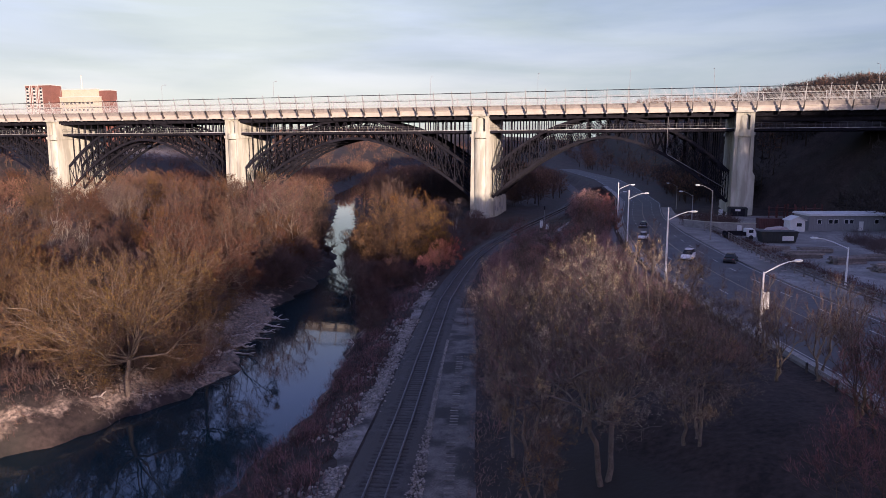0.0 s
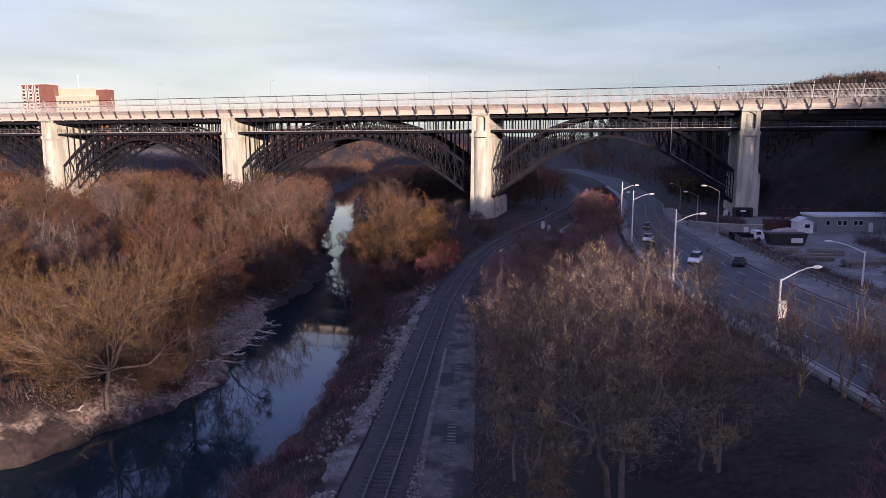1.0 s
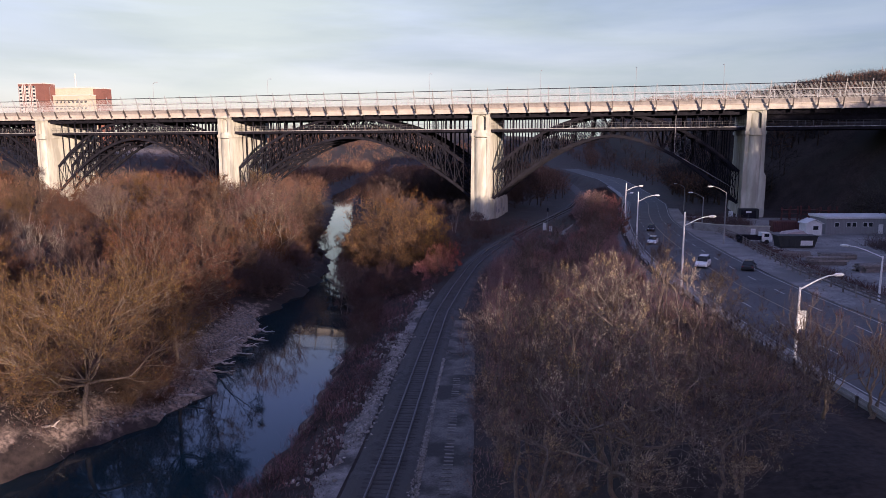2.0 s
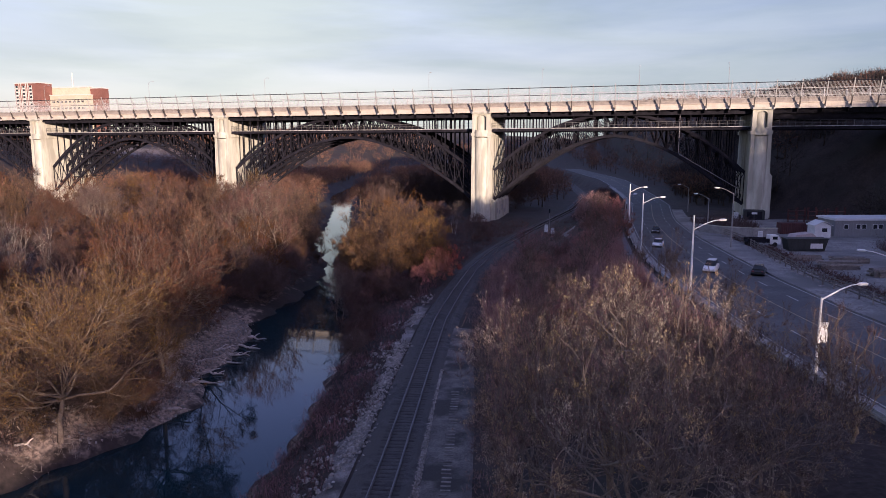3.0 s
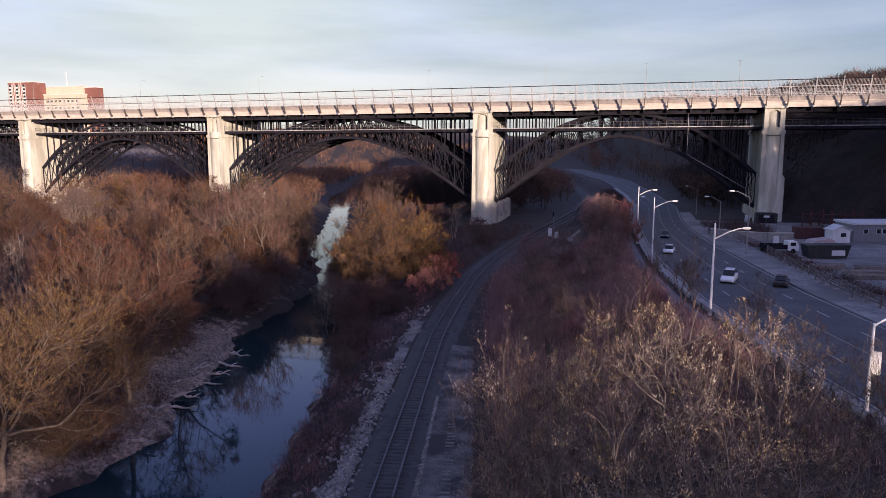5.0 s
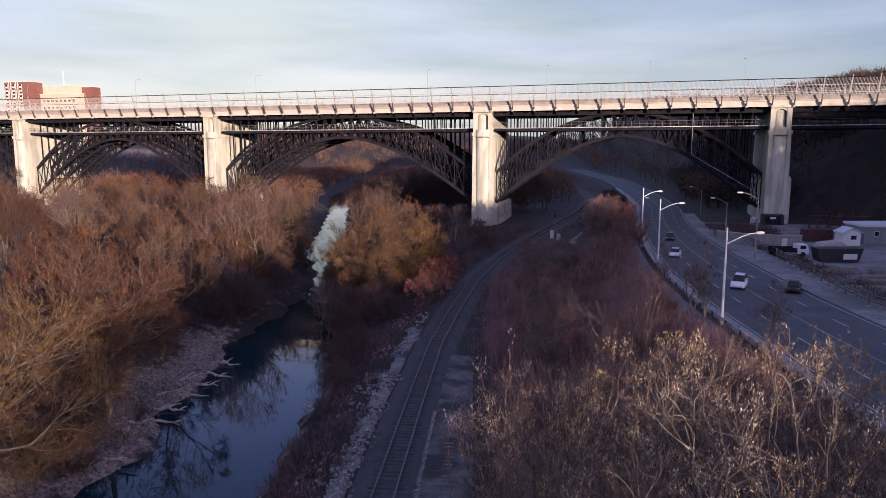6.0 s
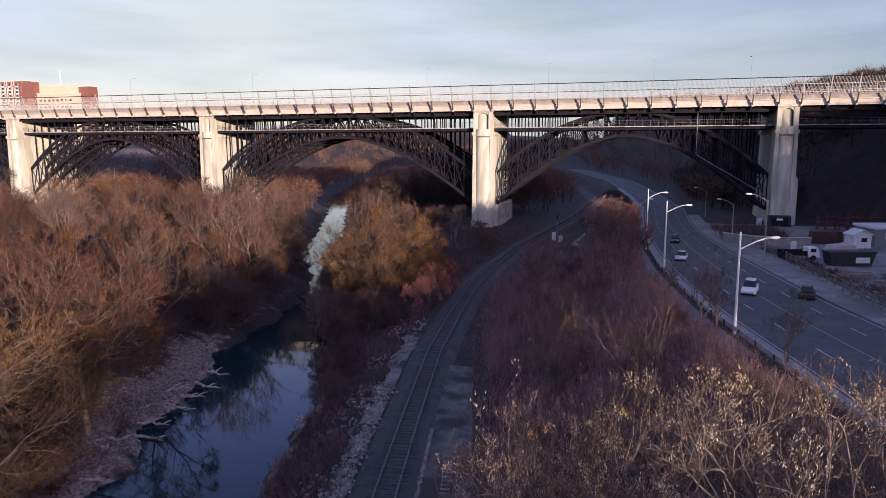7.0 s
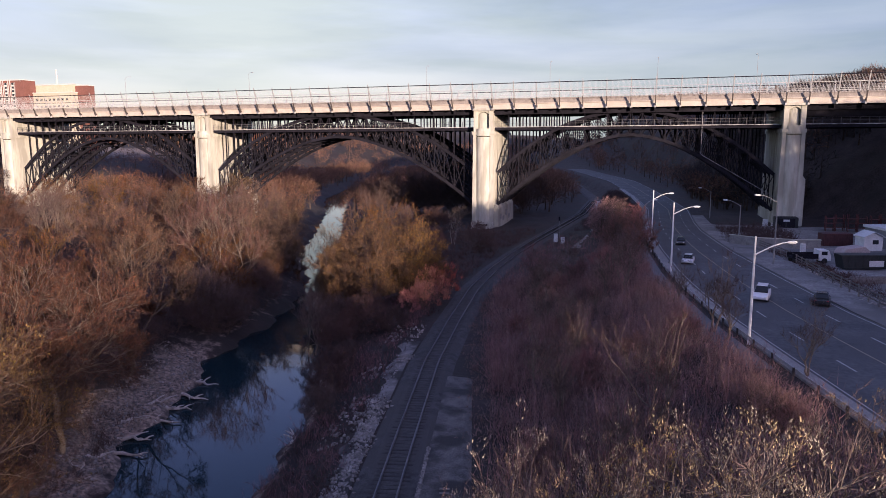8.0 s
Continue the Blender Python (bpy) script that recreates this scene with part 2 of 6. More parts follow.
# ---------------------------------------------------------------- mesh helpers
class Build:
    """Collects boxes, prisms and loose faces for one mesh."""

    def __init__(self):
        self.v, self.f, self.mi = [], [], []

    def quad(self, *pts, mat=0):
        n = len(self.v)
        self.v += [tuple(p) for p in pts]
        self.f.append(tuple(range(n, n + len(pts))))
        self.mi.append(mat)

    def box(self, x0, x1, y0, y1, z0, z1, mat=0, taper=0.0):
        n = len(self.v)
        t = taper
        self.v += [(x0, y0, z0), (x1, y0, z0), (x1, y1, z0), (x0, y1, z0),
                   (x0 + t, y0 + t, z1), (x1 - t, y0 + t, z1), (x1 - t, y1 - t, z1), (x0 + t, y1 - t, z1)]
        for q in ((0, 3, 2, 1), (4, 5, 6, 7), (0, 1, 5, 4), (1, 2, 6, 5), (2, 3, 7, 6), (3, 0, 4, 7)):
            self.f.append(tuple(n + k for k in q))
            self.mi.append(mat)

    def beam(self, a, b, w, h=None, mat=0):
        """A square bar from a to b."""
        a, b = Vector(a), Vector(b)
        h = h or w
        d = (b - a).normalized()
        side = d.cross(Vector((0, 0, 1)))
        side = side.normalized() if side.length > 1e-3 else Vector((1, 0, 0))
        up = side.cross(d).normalized()
        n = len(self.v)
        for p in (a, b):
            for s, u in ((-1, -1), (1, -1), (1, 1), (-1, 1)):
                self.v.append(tuple(p + side * (s * w / 2) + up * (u * h / 2)))
        for q in ((0, 1, 2, 3), (7, 6, 5, 4), (0, 4, 5, 1), (1, 5, 6, 2), (2, 6, 7, 3), (3, 7, 4, 0)):
            self.f.append(tuple(n + k for k in q))
            self.mi.append(mat)

    def tube(self, pts, radii, sides=8, mat=0, caps=True):
        n0 = len(self.v)
        pts = [Vector(p) for p in pts]
        for i, p in enumerate(pts):
            d = (pts[min(i + 1, len(pts) - 1)] - pts[max(i - 1, 0)]).normalized()
            s = d.cross(Vector((0.13, 0.21, 1))) if abs(d.z) < 0.95 else d.cross(Vector((1, 0.1, 0)))
            s.normalize()
            u = s.cross(d)
            for k in range(sides):
                a = 2 * math.pi * k / sides
                self.v.append(tuple(p + (s * math.cos(a) + u * math.sin(a)) * radii[i]))
        for i in range(len(pts) - 1):
            for k in range(sides):
                a, b = n0 + i * sides + k, n0 + i * sides + (k + 1) % sides
                self.f.append((a, b, b + sides, a + sides))
                self.mi.append(mat)
        if caps:
            self.f.append(tuple(n0 + k for k in reversed(range(sides))))
            self.f.append(tuple(n0 + (len(pts) - 1) * sides + k for k in range(sides)))
            self.mi += [mat, mat]

    def profile(self, outline, y0, y1, mat=0):
        """An outline of (x, z) points extruded along y."""
        n = len(outline)
        k = len(self.v)
        self.v += [(x, y0, z) for x, z in outline] + [(x, y1, z) for x, z in outline]
        self.f += [tuple(k + i for i in range(n)), tuple(k + n + i for i in reversed(range(n)))]
        self.mi += [mat, mat]
        for i in range(n):
            j = (i + 1) % n
            self.f.append((k + i, k + n + i, k + n + j, k + j))
            self.mi.append(mat)

    def mesh(self, name, *mats, smooth=False):
        me = bpy.data.meshes.new(name)
        me.from_pydata(self.v, [], self.f)
        for m in mats:
            me.materials.append(m)
        if len(mats) > 1:
            me.polygons.foreach_set("material_index", self.mi)
        if smooth:
            me.polygons.foreach_set("use_smooth", [True] * len(me.polygons))
        me.update()
        bm = bmesh.new()
        bm.from_mesh(me)
        bmesh.ops.recalc_face_normals(bm, faces=bm.faces)
        bm.to_mesh(me)
        bm.free()
        return me


def array_mesh(name, verts, faces, mats, index=None):
    """A mesh from numpy arrays; faces all of one size."""
    me = bpy.data.meshes.new(name)
    n, k = faces.shape
    me.vertices.add(len(verts))
    me.vertices.foreach_set("co", np.asarray(verts, np.float32).ravel())
    me.loops.add(n * k)
    me.loops.foreach_set("vertex_index", np.asarray(faces, np.int32).ravel())
    me.polygons.add(n)
    me.polygons.foreach_set("loop_start", np.arange(0, n * k, k, dtype=np.int32))
    for m in mats:
        me.materials.append(m)
    if index is not None:
        me.polygons.foreach_set("material_index", np.asarray(index, np.int32))
    me.update(calc_edges=True)
    return me


def part(name, mesh, parent=None, label="", m=None):
    ob = new(name, mesh)
    if parent:
        ob.parent = parent
    if m is not None:
        ob.matrix_basis = m
    return tagged(ob, label)


def thing(name, label, category, group="", m=None, kind=""):
    ob = new(name)
    ob.empty_display_size = 0.3
    if m is not None:
        ob.matrix_basis = m
    return tagged(ob, label, category, group, kind)


def curve_x(table):
    ys, xs = zip(*table)
    return lambda y: np.interp(y, ys, xs)


# ---------------------------------------------------------------- plan of the valley
river_l = curve_x([(-260, -34), (-205, -18), (-171, -5.1), (-164, -2.0), (-159.6, -1.0), (-154, 0.2), (-148.5, 1.0), (-144, -1.2), (-139, -4.4), (-131, -5.6), (-126, -6.9), (-117, -11.5), (-98, -13.0), (-82, -17.0), (-69, -22.0), (-55, -30.0), (-40, -39.5), (0, -55), (48, -75), (120, -110), (260, -150), (600, -180), (3000, -200)])
river_r = curve_x([(-260, 12), (-180, 16), (-172, 15.8), (-165, 16.2), (-154, 15.0), (-146, 13.0), (-138, 10.8), (-130, 9.6), (-122, 6), (-110, 0.6), (-98, -5), (-69, -17), (-55, -25), (0, -47), (48, -68), (120, -98), (260, -138), (600, -165), (3000, -185)])
rail_x = curve_x([(-260, 43.5), (-200, 34.2), (-177.6, 30.2), (-172.3, 29.2), (-164, 27.7), (-155, 25.9), (-141, 23.1), (-121, 19.3), (-104, 17.1), (-84, 15.0), (-66, 14.5), (-49, 14.9), (-27, 16.2), (0, 18.6), (40, 22), (100, 22), (200, 5), (400, -60), (3000, -90)])
spur_x = curve_x([(-260, 53), (-176, 34.6), (-168, 32.6), (-149, 28.4), (-125, 22.6), (-104, 18.0)])
road_l = curve_x([(-260, 91), (-165, 63.3), (-155, 60.5), (-150, 59.0), (-140, 56.2), (-127, 53.3), (-112, 50), (-95, 47.3), (-82, 45.7), (-55, 43.8), (-25, 42.4), (0, 42), (36, 42), (86, 37.6), (121, 33), (185, 23), (317, -12), (500, -60), (3000, -80)])
road_r = curve_x([(-260, 106), (-165, 79.3), (-140, 71.8), (-122, 67.0), (-104, 63.2), (-82, 60.0), (-56, 57.0), (-18, 54.2), (0, 54), (36, 54.5), (86, 50), (121, 46), (185, 37), (317, 1), (500, -46), (3000, -66)])
road_z = curve_x([(-260, 9.6), (-150, 8.7), (-110, 8.2), (-80, 7.7), (-40, 6.7), (0, 6.2), (100, 6.2), (300, 8), (3000, 9)])


def smooth_step(a, b, v):
    t = np.clip((v - a) / (b - a), 0, 1)
    return t * t * (3 - 2 * t)


def ripple(x, y):
    """Gentle unevenness of the ground."""
    return (np.sin(x * 0.31 + 1.7 * np.sin(y * 0.13)) * np.cos(y * 0.27 + np.sin(x * 0.19)) * 0.5 + np.sin(x * 0.83 + y * 0.57) * 0.22 + np.sin(x * 1.9 - y * 1.3) * 0.09)


def ridge_top(y):
    """Height of the right-hand valley side along its length. Before the bridge it is out of view, its dips and knolls
    set for the shadow it casts.
    """
    return np.interp(y, [-3000, -420, -350, -322, -313, -306, -284, -274, -267, -244, -236, -195, -169, -140, -110, -90, -60, -40, 0, 25, 60, 200, 420, 700, 3000], [4, 4, 4, 5, 16, 21.5, 23, 15, 6, 6, 20, 20, 16, 20, 29, 35, 36, 37, 35, 37, 44, 49, 54, 55, 48])


BARE_SLOPE = (-262.0, 165.0)          # open hillside beyond the bridge


def ground_height(x, y):
    x, y = np.asarray(x, float), np.asarray(y, float)
    xl, xr, xc, xa, xb, zr = river_l(y), river_r(y), rail_x(y), road_l(y), road_r(y), road_z(y)
    edge = 0.9 * np.sin(y * 0.55) + 0.5 * np.sin(y * 1.37 + 2)
    xl, xr = xl + edge * 0.7, xr + 0.6 * np.sin(y * 0.8 + 1)
    spur = np.where(y < -104, spur_x(y), xc)
    bed_r = np.maximum(spur, xc) + 3.2
    bed_l = xc - 3.2
    bed_l = np.maximum(bed_l, xr + 3.0)
    z = np.full(x.shape, 0.0)
    # left bank and flood plain
    d = xl - x
    lip = np.interp(y, [-164, -156], [1.9, 0.8])
    left = np.where(d < 1.2, d / 1.2 * lip, lip + 2.1 * smooth_step(1.2, np.interp(y, [-158, -148, -114, -106], [6, 10, 10, 7]), d) + 2.5 * smooth_step(15, 90, d))
    z = np.where(d >= 0, left + ripple(x, y) * smooth_step(2, 8, d) * 0.8, z)
    # bed
    mid = (x > xl) & (x < xr)
    w = np.minimum(x - xl, xr - x)
    z = np.where(mid, -np.minimum(w * 0.45, 1.6), z)
    # right bank up to the track bed
    t = np.clip((x - xr) / np.maximum(bed_l - xr, 0.5), 0, 1)
    z = np.where((x >= xr) & (x < bed_l), 3.55 * (0.35 * np.minimum(t * 5, 1) + 0.65 * smooth_step(0.05, 1, t)) + ripple(x, y) * 0.5 * t * (1 - t) * 4, z)
    z = np.where((x >= bed_l) & (x < bed_r), 3.6, z)
    # slope up to the road
    lo, hi = bed_r, xa - 5.6
    t = np.clip((x - lo) / np.maximum(hi - lo, 0.5), 0, 1)
    z = np.where((x >= bed_r) & (x < xa - 5.6), 3.6 + (zr - 0.12 - 3.6) * smooth_step(0.0, 1, t) + ripple(x, y) * t * (1 - t) * 2.4, z)
    z = np.where((x >= xa - 5.6), zr - 0.12, z)
    # valley sides
    foot = np.interp(y, [-3000, -200, -60, 0, 30, 80, 150, 300, 600, 3000], [118, 118, 116, 100, 84, 70, 66, 40, 0, -40])
    rise = np.clip(x - foot, 0, None)
    top = ridge_top(y)
    hill = top * (1 - np.exp(-rise / 20.0)) * 1.1
    hill = np.minimum(hill, top) + ripple(x * 0.3, y * 0.3) * 2 * smooth_step(0, 40, rise)
    z = np.where(rise > 0, np.maximum(z, zr - 0.12 + hill * (1 - zr / np.maximum(top, 30))), z)
    lf = np.interp(y, [-3000, -100, 0, 150, 300, 3000], [-215, -215, -205, -190, -185, -200])
    rise = np.clip(lf - x, 0, None)
    z = np.where(rise > 0, z + 22 * (1 - np.exp(-rise / 45.0)) + ripple(x * 0.2, y * 0.2) * 2 * smooth_step(0, 40, rise), z)
    # the valley closes far ahead
    far = smooth_step(300, 620, y + 0.25 * x)
    z = z + far * np.interp(x, [-600, -150, 0, 200], [18, 24, 20, 0]) + far * ripple(x * 0.05, y * 0.05) * 5
    return z


def ribbon(left, right, ys, lift, thick=0.0):
    """Sheet between two lines of the plan, lying lift above the given height function."""
    b = Build()
    rows = []
    for y in ys:
        rows.append((left(y), right(y), y, lift(y)))
    for (l0, r0, y0, z0), (l1, r1, y1, z1) in zip(rows, rows[1:]):
        b.quad((l0, y0, z0), (r0, y0, z0), (r1, y1, z1), (l1, y1, z1))
        if thick:
            b.quad((l0, y0, z0 - thick), (l0, y0, z0), (l1, y1, z1), (l1, y1, z1 - thick))
            b.quad((r0, y0, z0), (r0, y0, z0 - thick), (r1, y1, z1 - thick), (r1, y1, z1))
    return b


def steps(pairs):
    out = [pairs[0][0]]
    for a, b, s in pairs:
        n = max(1, int(round((b - a) / s)))
        out += [a + (b - a) * (i + 1) / n for i in range(n)]
    return np.array(out)


def build_ground():
    xs = steps([(-2600, -700, 190), (-700, -260, 22), (-260, -100, 5), (-100, -40, 2.0), (-40, 70, 1.0), (70, 200, 2.5), (200, 420, 10), (420, 2600, 180)])
    ys = steps([(-2400, -420, 180), (-420, -230, 10), (-230, -60, 1.25), (-60, 60, 2.5), (60, 420, 8), (420, 800, 25), (800, 3000, 200)])
    gx, gy = np.meshgrid(xs, ys)
    gz = ground_height(gx, gy)
    nx, ny = len(xs), len(ys)
    i, j = np.meshgrid(np.arange(nx - 1), np.arange(ny - 1))
    a = (j * nx + i).ravel()
    faces = np.stack([a, a + 1, a + 1 + nx, a + nx], 1)
    me = array_mesh("ground", np.stack([gx.ravel(), gy.ravel(), gz.ravel()], 1), faces, [EARTH])
    left, right = river_l(gy) - gx, gx - river_r(gy)
    bare = np.where(left > -2, np.clip(0.95 - np.abs(left - 2.4) / (np.interp(gy, [-160, -150, -114, -106], [3.6, 6.6, 6.6, 3.6]) + 1.6 * np.sin(gy * 0.31)), 0, 1), 0) + np.where(right > -1, np.clip(0.6 - np.abs(right - 0.3) / 3.0, 0, 1), 0)
    bare = bare * np.interp(gy, [-175, -160, -152, -122, -112, -60], [0.55, 0.75, 1.0, 1.0, 0.45, 0.3]) * (gy < -60)
    bare = np.maximum(bare, 0.8 * np.exp(-((gx - BARE_SLOPE[0]) / 40) ** 2 - ((gy - BARE_SLOPE[1]) / 50) ** 2))
    me.attributes.new("bare", "FLOAT", "POINT").data.foreach_set("value", bare.ravel().astype(np.float32))
    me.polygons.foreach_set("use_smooth", [True] * len(me.polygons))
    tagged(new("ground", me), "valley floor of brown leaf litter and bare earth", "ground", kind="structure")


build_ground()
ys_long = np.concatenate([np.arange(-260, 60, 4.0), np.arange(60, 420, 10.0)])
water = new("water", ribbon(lambda y: river_l(y) - 6, lambda y: river_r(y) + 4, np.concatenate([np.arange(-260, 60, 5.0), np.arange(60, 620, 20.0)]), lambda y: 0.0).mesh("water", WATER))
tagged(water, "dark still river mirroring the sky and trees", "river", kind="structure")
road = new("road", ribbon(road_l, road_r, ys_long, road_z, 0.1).mesh("road", ASPHALT))
tagged(road, "worn grey asphalt road curving under the bridge", "road", kind="structure")


# ---------------------------------------------------------------- viaduct
BAY = 6.1
DECK_Z, DECK_W = 36.0, 26.0
# pier's left face, right face
PIERS = {"a": (-2 * 5.2 - 26 * BAY - 5.4, -2 * 5.2 - 26 * BAY), "b": (-2 * 5.2 - 14 * BAY, -5.2 - 14 * BAY), "c": (-5.6, 0.1), "d": (73.1, 78.3)}
SPANS = [(-2 * 5.2 - 26 * BAY, 12), (-5.2 - 14 * BAY, 14), (0.0, 12)]


def pier_mesh(w, base_z):
    """Concrete pier: a half-round shaft between flat pilasters, niche above, splayed foot."""
    b = Build()
    top = DECK_Z - 0.2
    h = w / 2
    # body behind the half-round shaft, battered a little
    def slab(x0, x1, y0, y1, z0, z1, grow):
        n = len(b.v)
        b.v += [(x0 - grow, y0 - grow, z0), (x1 + grow, y0 - grow, z0), (x1 + grow, y1 + grow, z0), (x0 - grow, y1 + grow, z0), (x0, y0, z1), (x1, y0, z1), (x1, y1, z1), (x0, y1, z1)]
        for q in ((0, 3, 2, 1), (4, 5, 6, 7), (0, 1, 5, 4), (1, 2, 6, 5), (2, 3, 7, 6), (3, 0, 4, 7)):
            b.f.append(tuple(n + k for k in q))
            b.mi.append(0)
    slab(-h + 0.1, h - 0.1, 1.6, DECK_W - 1.6, base_z, 29.2, 0.35)
    for s in (-1, 1):
        slab(min(s * h, s * (h - 0.85)), max(s * h, s * (h - 0.85)), 0.35, 1.7, base_z, 29.2, 0.25)
    # half-round shaft
    n = 14
    rs = h - 0.75
    ring = []
    for z, grow in ((base_z, 0.35), (base_z + 7, 0.2), (28.6, 0.0)):
        ring.append([((rs + grow) * math.cos(math.pi + math.pi * k / n), 1.2 + (rs + grow) * 0.72 * math.sin(math.pi + math.pi * k / n), z) for k in range(n + 1)])
    for r0, r1 in zip(ring, ring[1:]):
        for k in range(n):
            b.quad(r0[k], r0[k + 1], r1[k + 1], r1[k])
    # collar rings
    def collar(z0, z1, out):
        r = rs + out
        lo = [(r * math.cos(math.pi + math.pi * k / n), 1.2 + r * 0.72 * math.sin(math.pi + math.pi * k / n), z0) for k in range(n + 1)]
        hi = [(p[0], p[1], z1) for p in lo]
        for k in range(n):
            b.quad(lo[k], lo[k + 1], hi[k + 1], hi[k])
        b.quad(*hi)
        b.quad(*reversed(lo))
    collar(28.2, 28.6, 0.12)
    collar(28.9, 30.3, 0.3)
    collar(30.3, 30.9, 0.1)
    b.box(-h - 0.22, h + 0.22, 0.1, DECK_W - 0.1, 29.2, 30.1)
    # upper part: back wall and jambs around a niche, half-round stub inside
    b.box(-h + 0.25, h - 0.25, 2.9, DECK_W - 2.9, 30.1, top)
    for s in (-1, 1):
        b.box(min(s * (h - 0.1), s * (h - 1.25)), max(s * (h - 0.1), s * (h - 1.25)), 0.45, 3.0, 30.1, top)
        b.box(min(s * (h - 0.1), s * (h - 1.25)), max(s * (h - 0.1), s * (h - 1.25)), DECK_W - 3.0, DECK_W - 0.45, 30.1, top)
    r = rs * 0.8
    lo = [(-0.2 + r * math.cos(math.pi + math.pi * k / n), 2.2 + r * 0.8 * math.sin(math.pi + math.pi * k / n), 30.9) for k in range(n + 1)]
    hi = [(p[0], p[1], 35.3) for p in lo]
    for k in range(n):
        b.quad(lo[k], lo[k + 1], hi[k + 1], hi[k])
    b.quad(*hi)
    # arched head of the niche
    arch = [(-h + 1.2, top), (-h + 1.2, top - 1.5)]
    for k in range(9):
        a = math.pi - math.pi * k / 8
        arch.append(((h - 1.25) * math.cos(a), top - 1.5 + 1.15 * math.sin(a)))
    arch += [(h - 1.2, top)]
    b.profile(arch, 0.6, 2.9)
    # cap under the parapet
    b.box(-h - 0.1, h + 0.1, -0.35, DECK_W + 0.35, DECK_Z - 0.25, DECK_Z + 0.35)
    return b.mesh("pier", CONCRETE)


def pier_foot(w, base_z, up, left, right, out=0.8):
    """Stepped footing with skewbacks that take the arch ribs."""
    b = Build()
    h = w / 2
    b.box(-h - 0.45, h + 0.45, -out, DECK_W + out, base_z - 3, base_z + 1.9, taper=0.12)
    for s, on in ((-1, left), (1, right)):
        if on:
            pts = [(s * h * 0.9, base_z - 3), (s * (h + 1.5), base_z - 3), (s * (h + 1.4), base_z + up - 1.0), (s * (h + 0.9), base_z + up), (s * h * 0.9, base_z + up + 0.6)]
            b.profile(pts, 1.2, DECK_W - 1.2)
    return b.mesh("footing", CONCRETE)


def arch_z(t):
    """Lower chord above the springing, as a share of the rise; t from -1 to 1."""
    return 1 - abs(t) ** 1.75


def rib_mesh(x0, n, spring, crown):
    """One two-hinged arch rib: two chords, posts and crossed lacing."""
    b = Build()
    span = n * BAY
    m = n * 2
    lo, hi = [], []
    for k in range(m + 1):
        t = -1 + 2 * k / m
        x = x0 + 0.8 + (span - 1.6) * k / m
        lo.append(Vector((x, 0, spring + (crown - spring) * arch_z(t))))
        hi.append(Vector((x, 0, spring + 9.0 + (35.2 - spring - 9.0) * (1 - abs(t) ** 2.1))))
    for c in (lo, hi):
        for p, q in zip(c, c[1:]):
            b.beam(p, q, 0.55, 0.8)
    for k in range(m):
        b.beam(lo[k], hi[k + 1], 0.17)
        b.beam(hi[k], lo[k + 1], 0.17)
    for k in range(m + 1):
        b.beam(lo[k], hi[k], 0.24)
    return b.mesh("arch_rib", STEEL)


def unit_column():
    """A laced steel column one metre high, to be scaled in z."""
    b = Build()
    for s in (-1, 1):
        b.box(s * 0.24 - 0.05, s * 0.24 + 0.05, -0.22, 0.22, 0, 1)
    b.box(-0.2, 0.2, -0.03, 0.03, 0, 1)
    return b.mesh("column", STEEL)


# brackets coloured dark to stand for their slanted shadows on the fascia
BRACKET_SHADE = material("shade_dark_bracket", (0.035, 0.03, 0.028), (0.08, 0.068, 0.06), 1.0, 0.7)
VEIL = material("bright_fence_rods", (0.36, 0.36, 0.35), (0.5, 0.5, 0.48), 1.0, 0.5)
GREY_PATCH = material("grey_overpaint", (0.2, 0.2, 0.205), (0.3, 0.3, 0.305), 1.0, 0.8)
WALK = material("walkway_plate", (0.08, 0.08, 0.085), (0.42, 0.41, 0.4), 0.12, 0.8)
WALK_RAIL = material("walkway_rail", (0.06, 0.06, 0.065), (0.12, 0.12, 0.125), 0.5, 0.6)


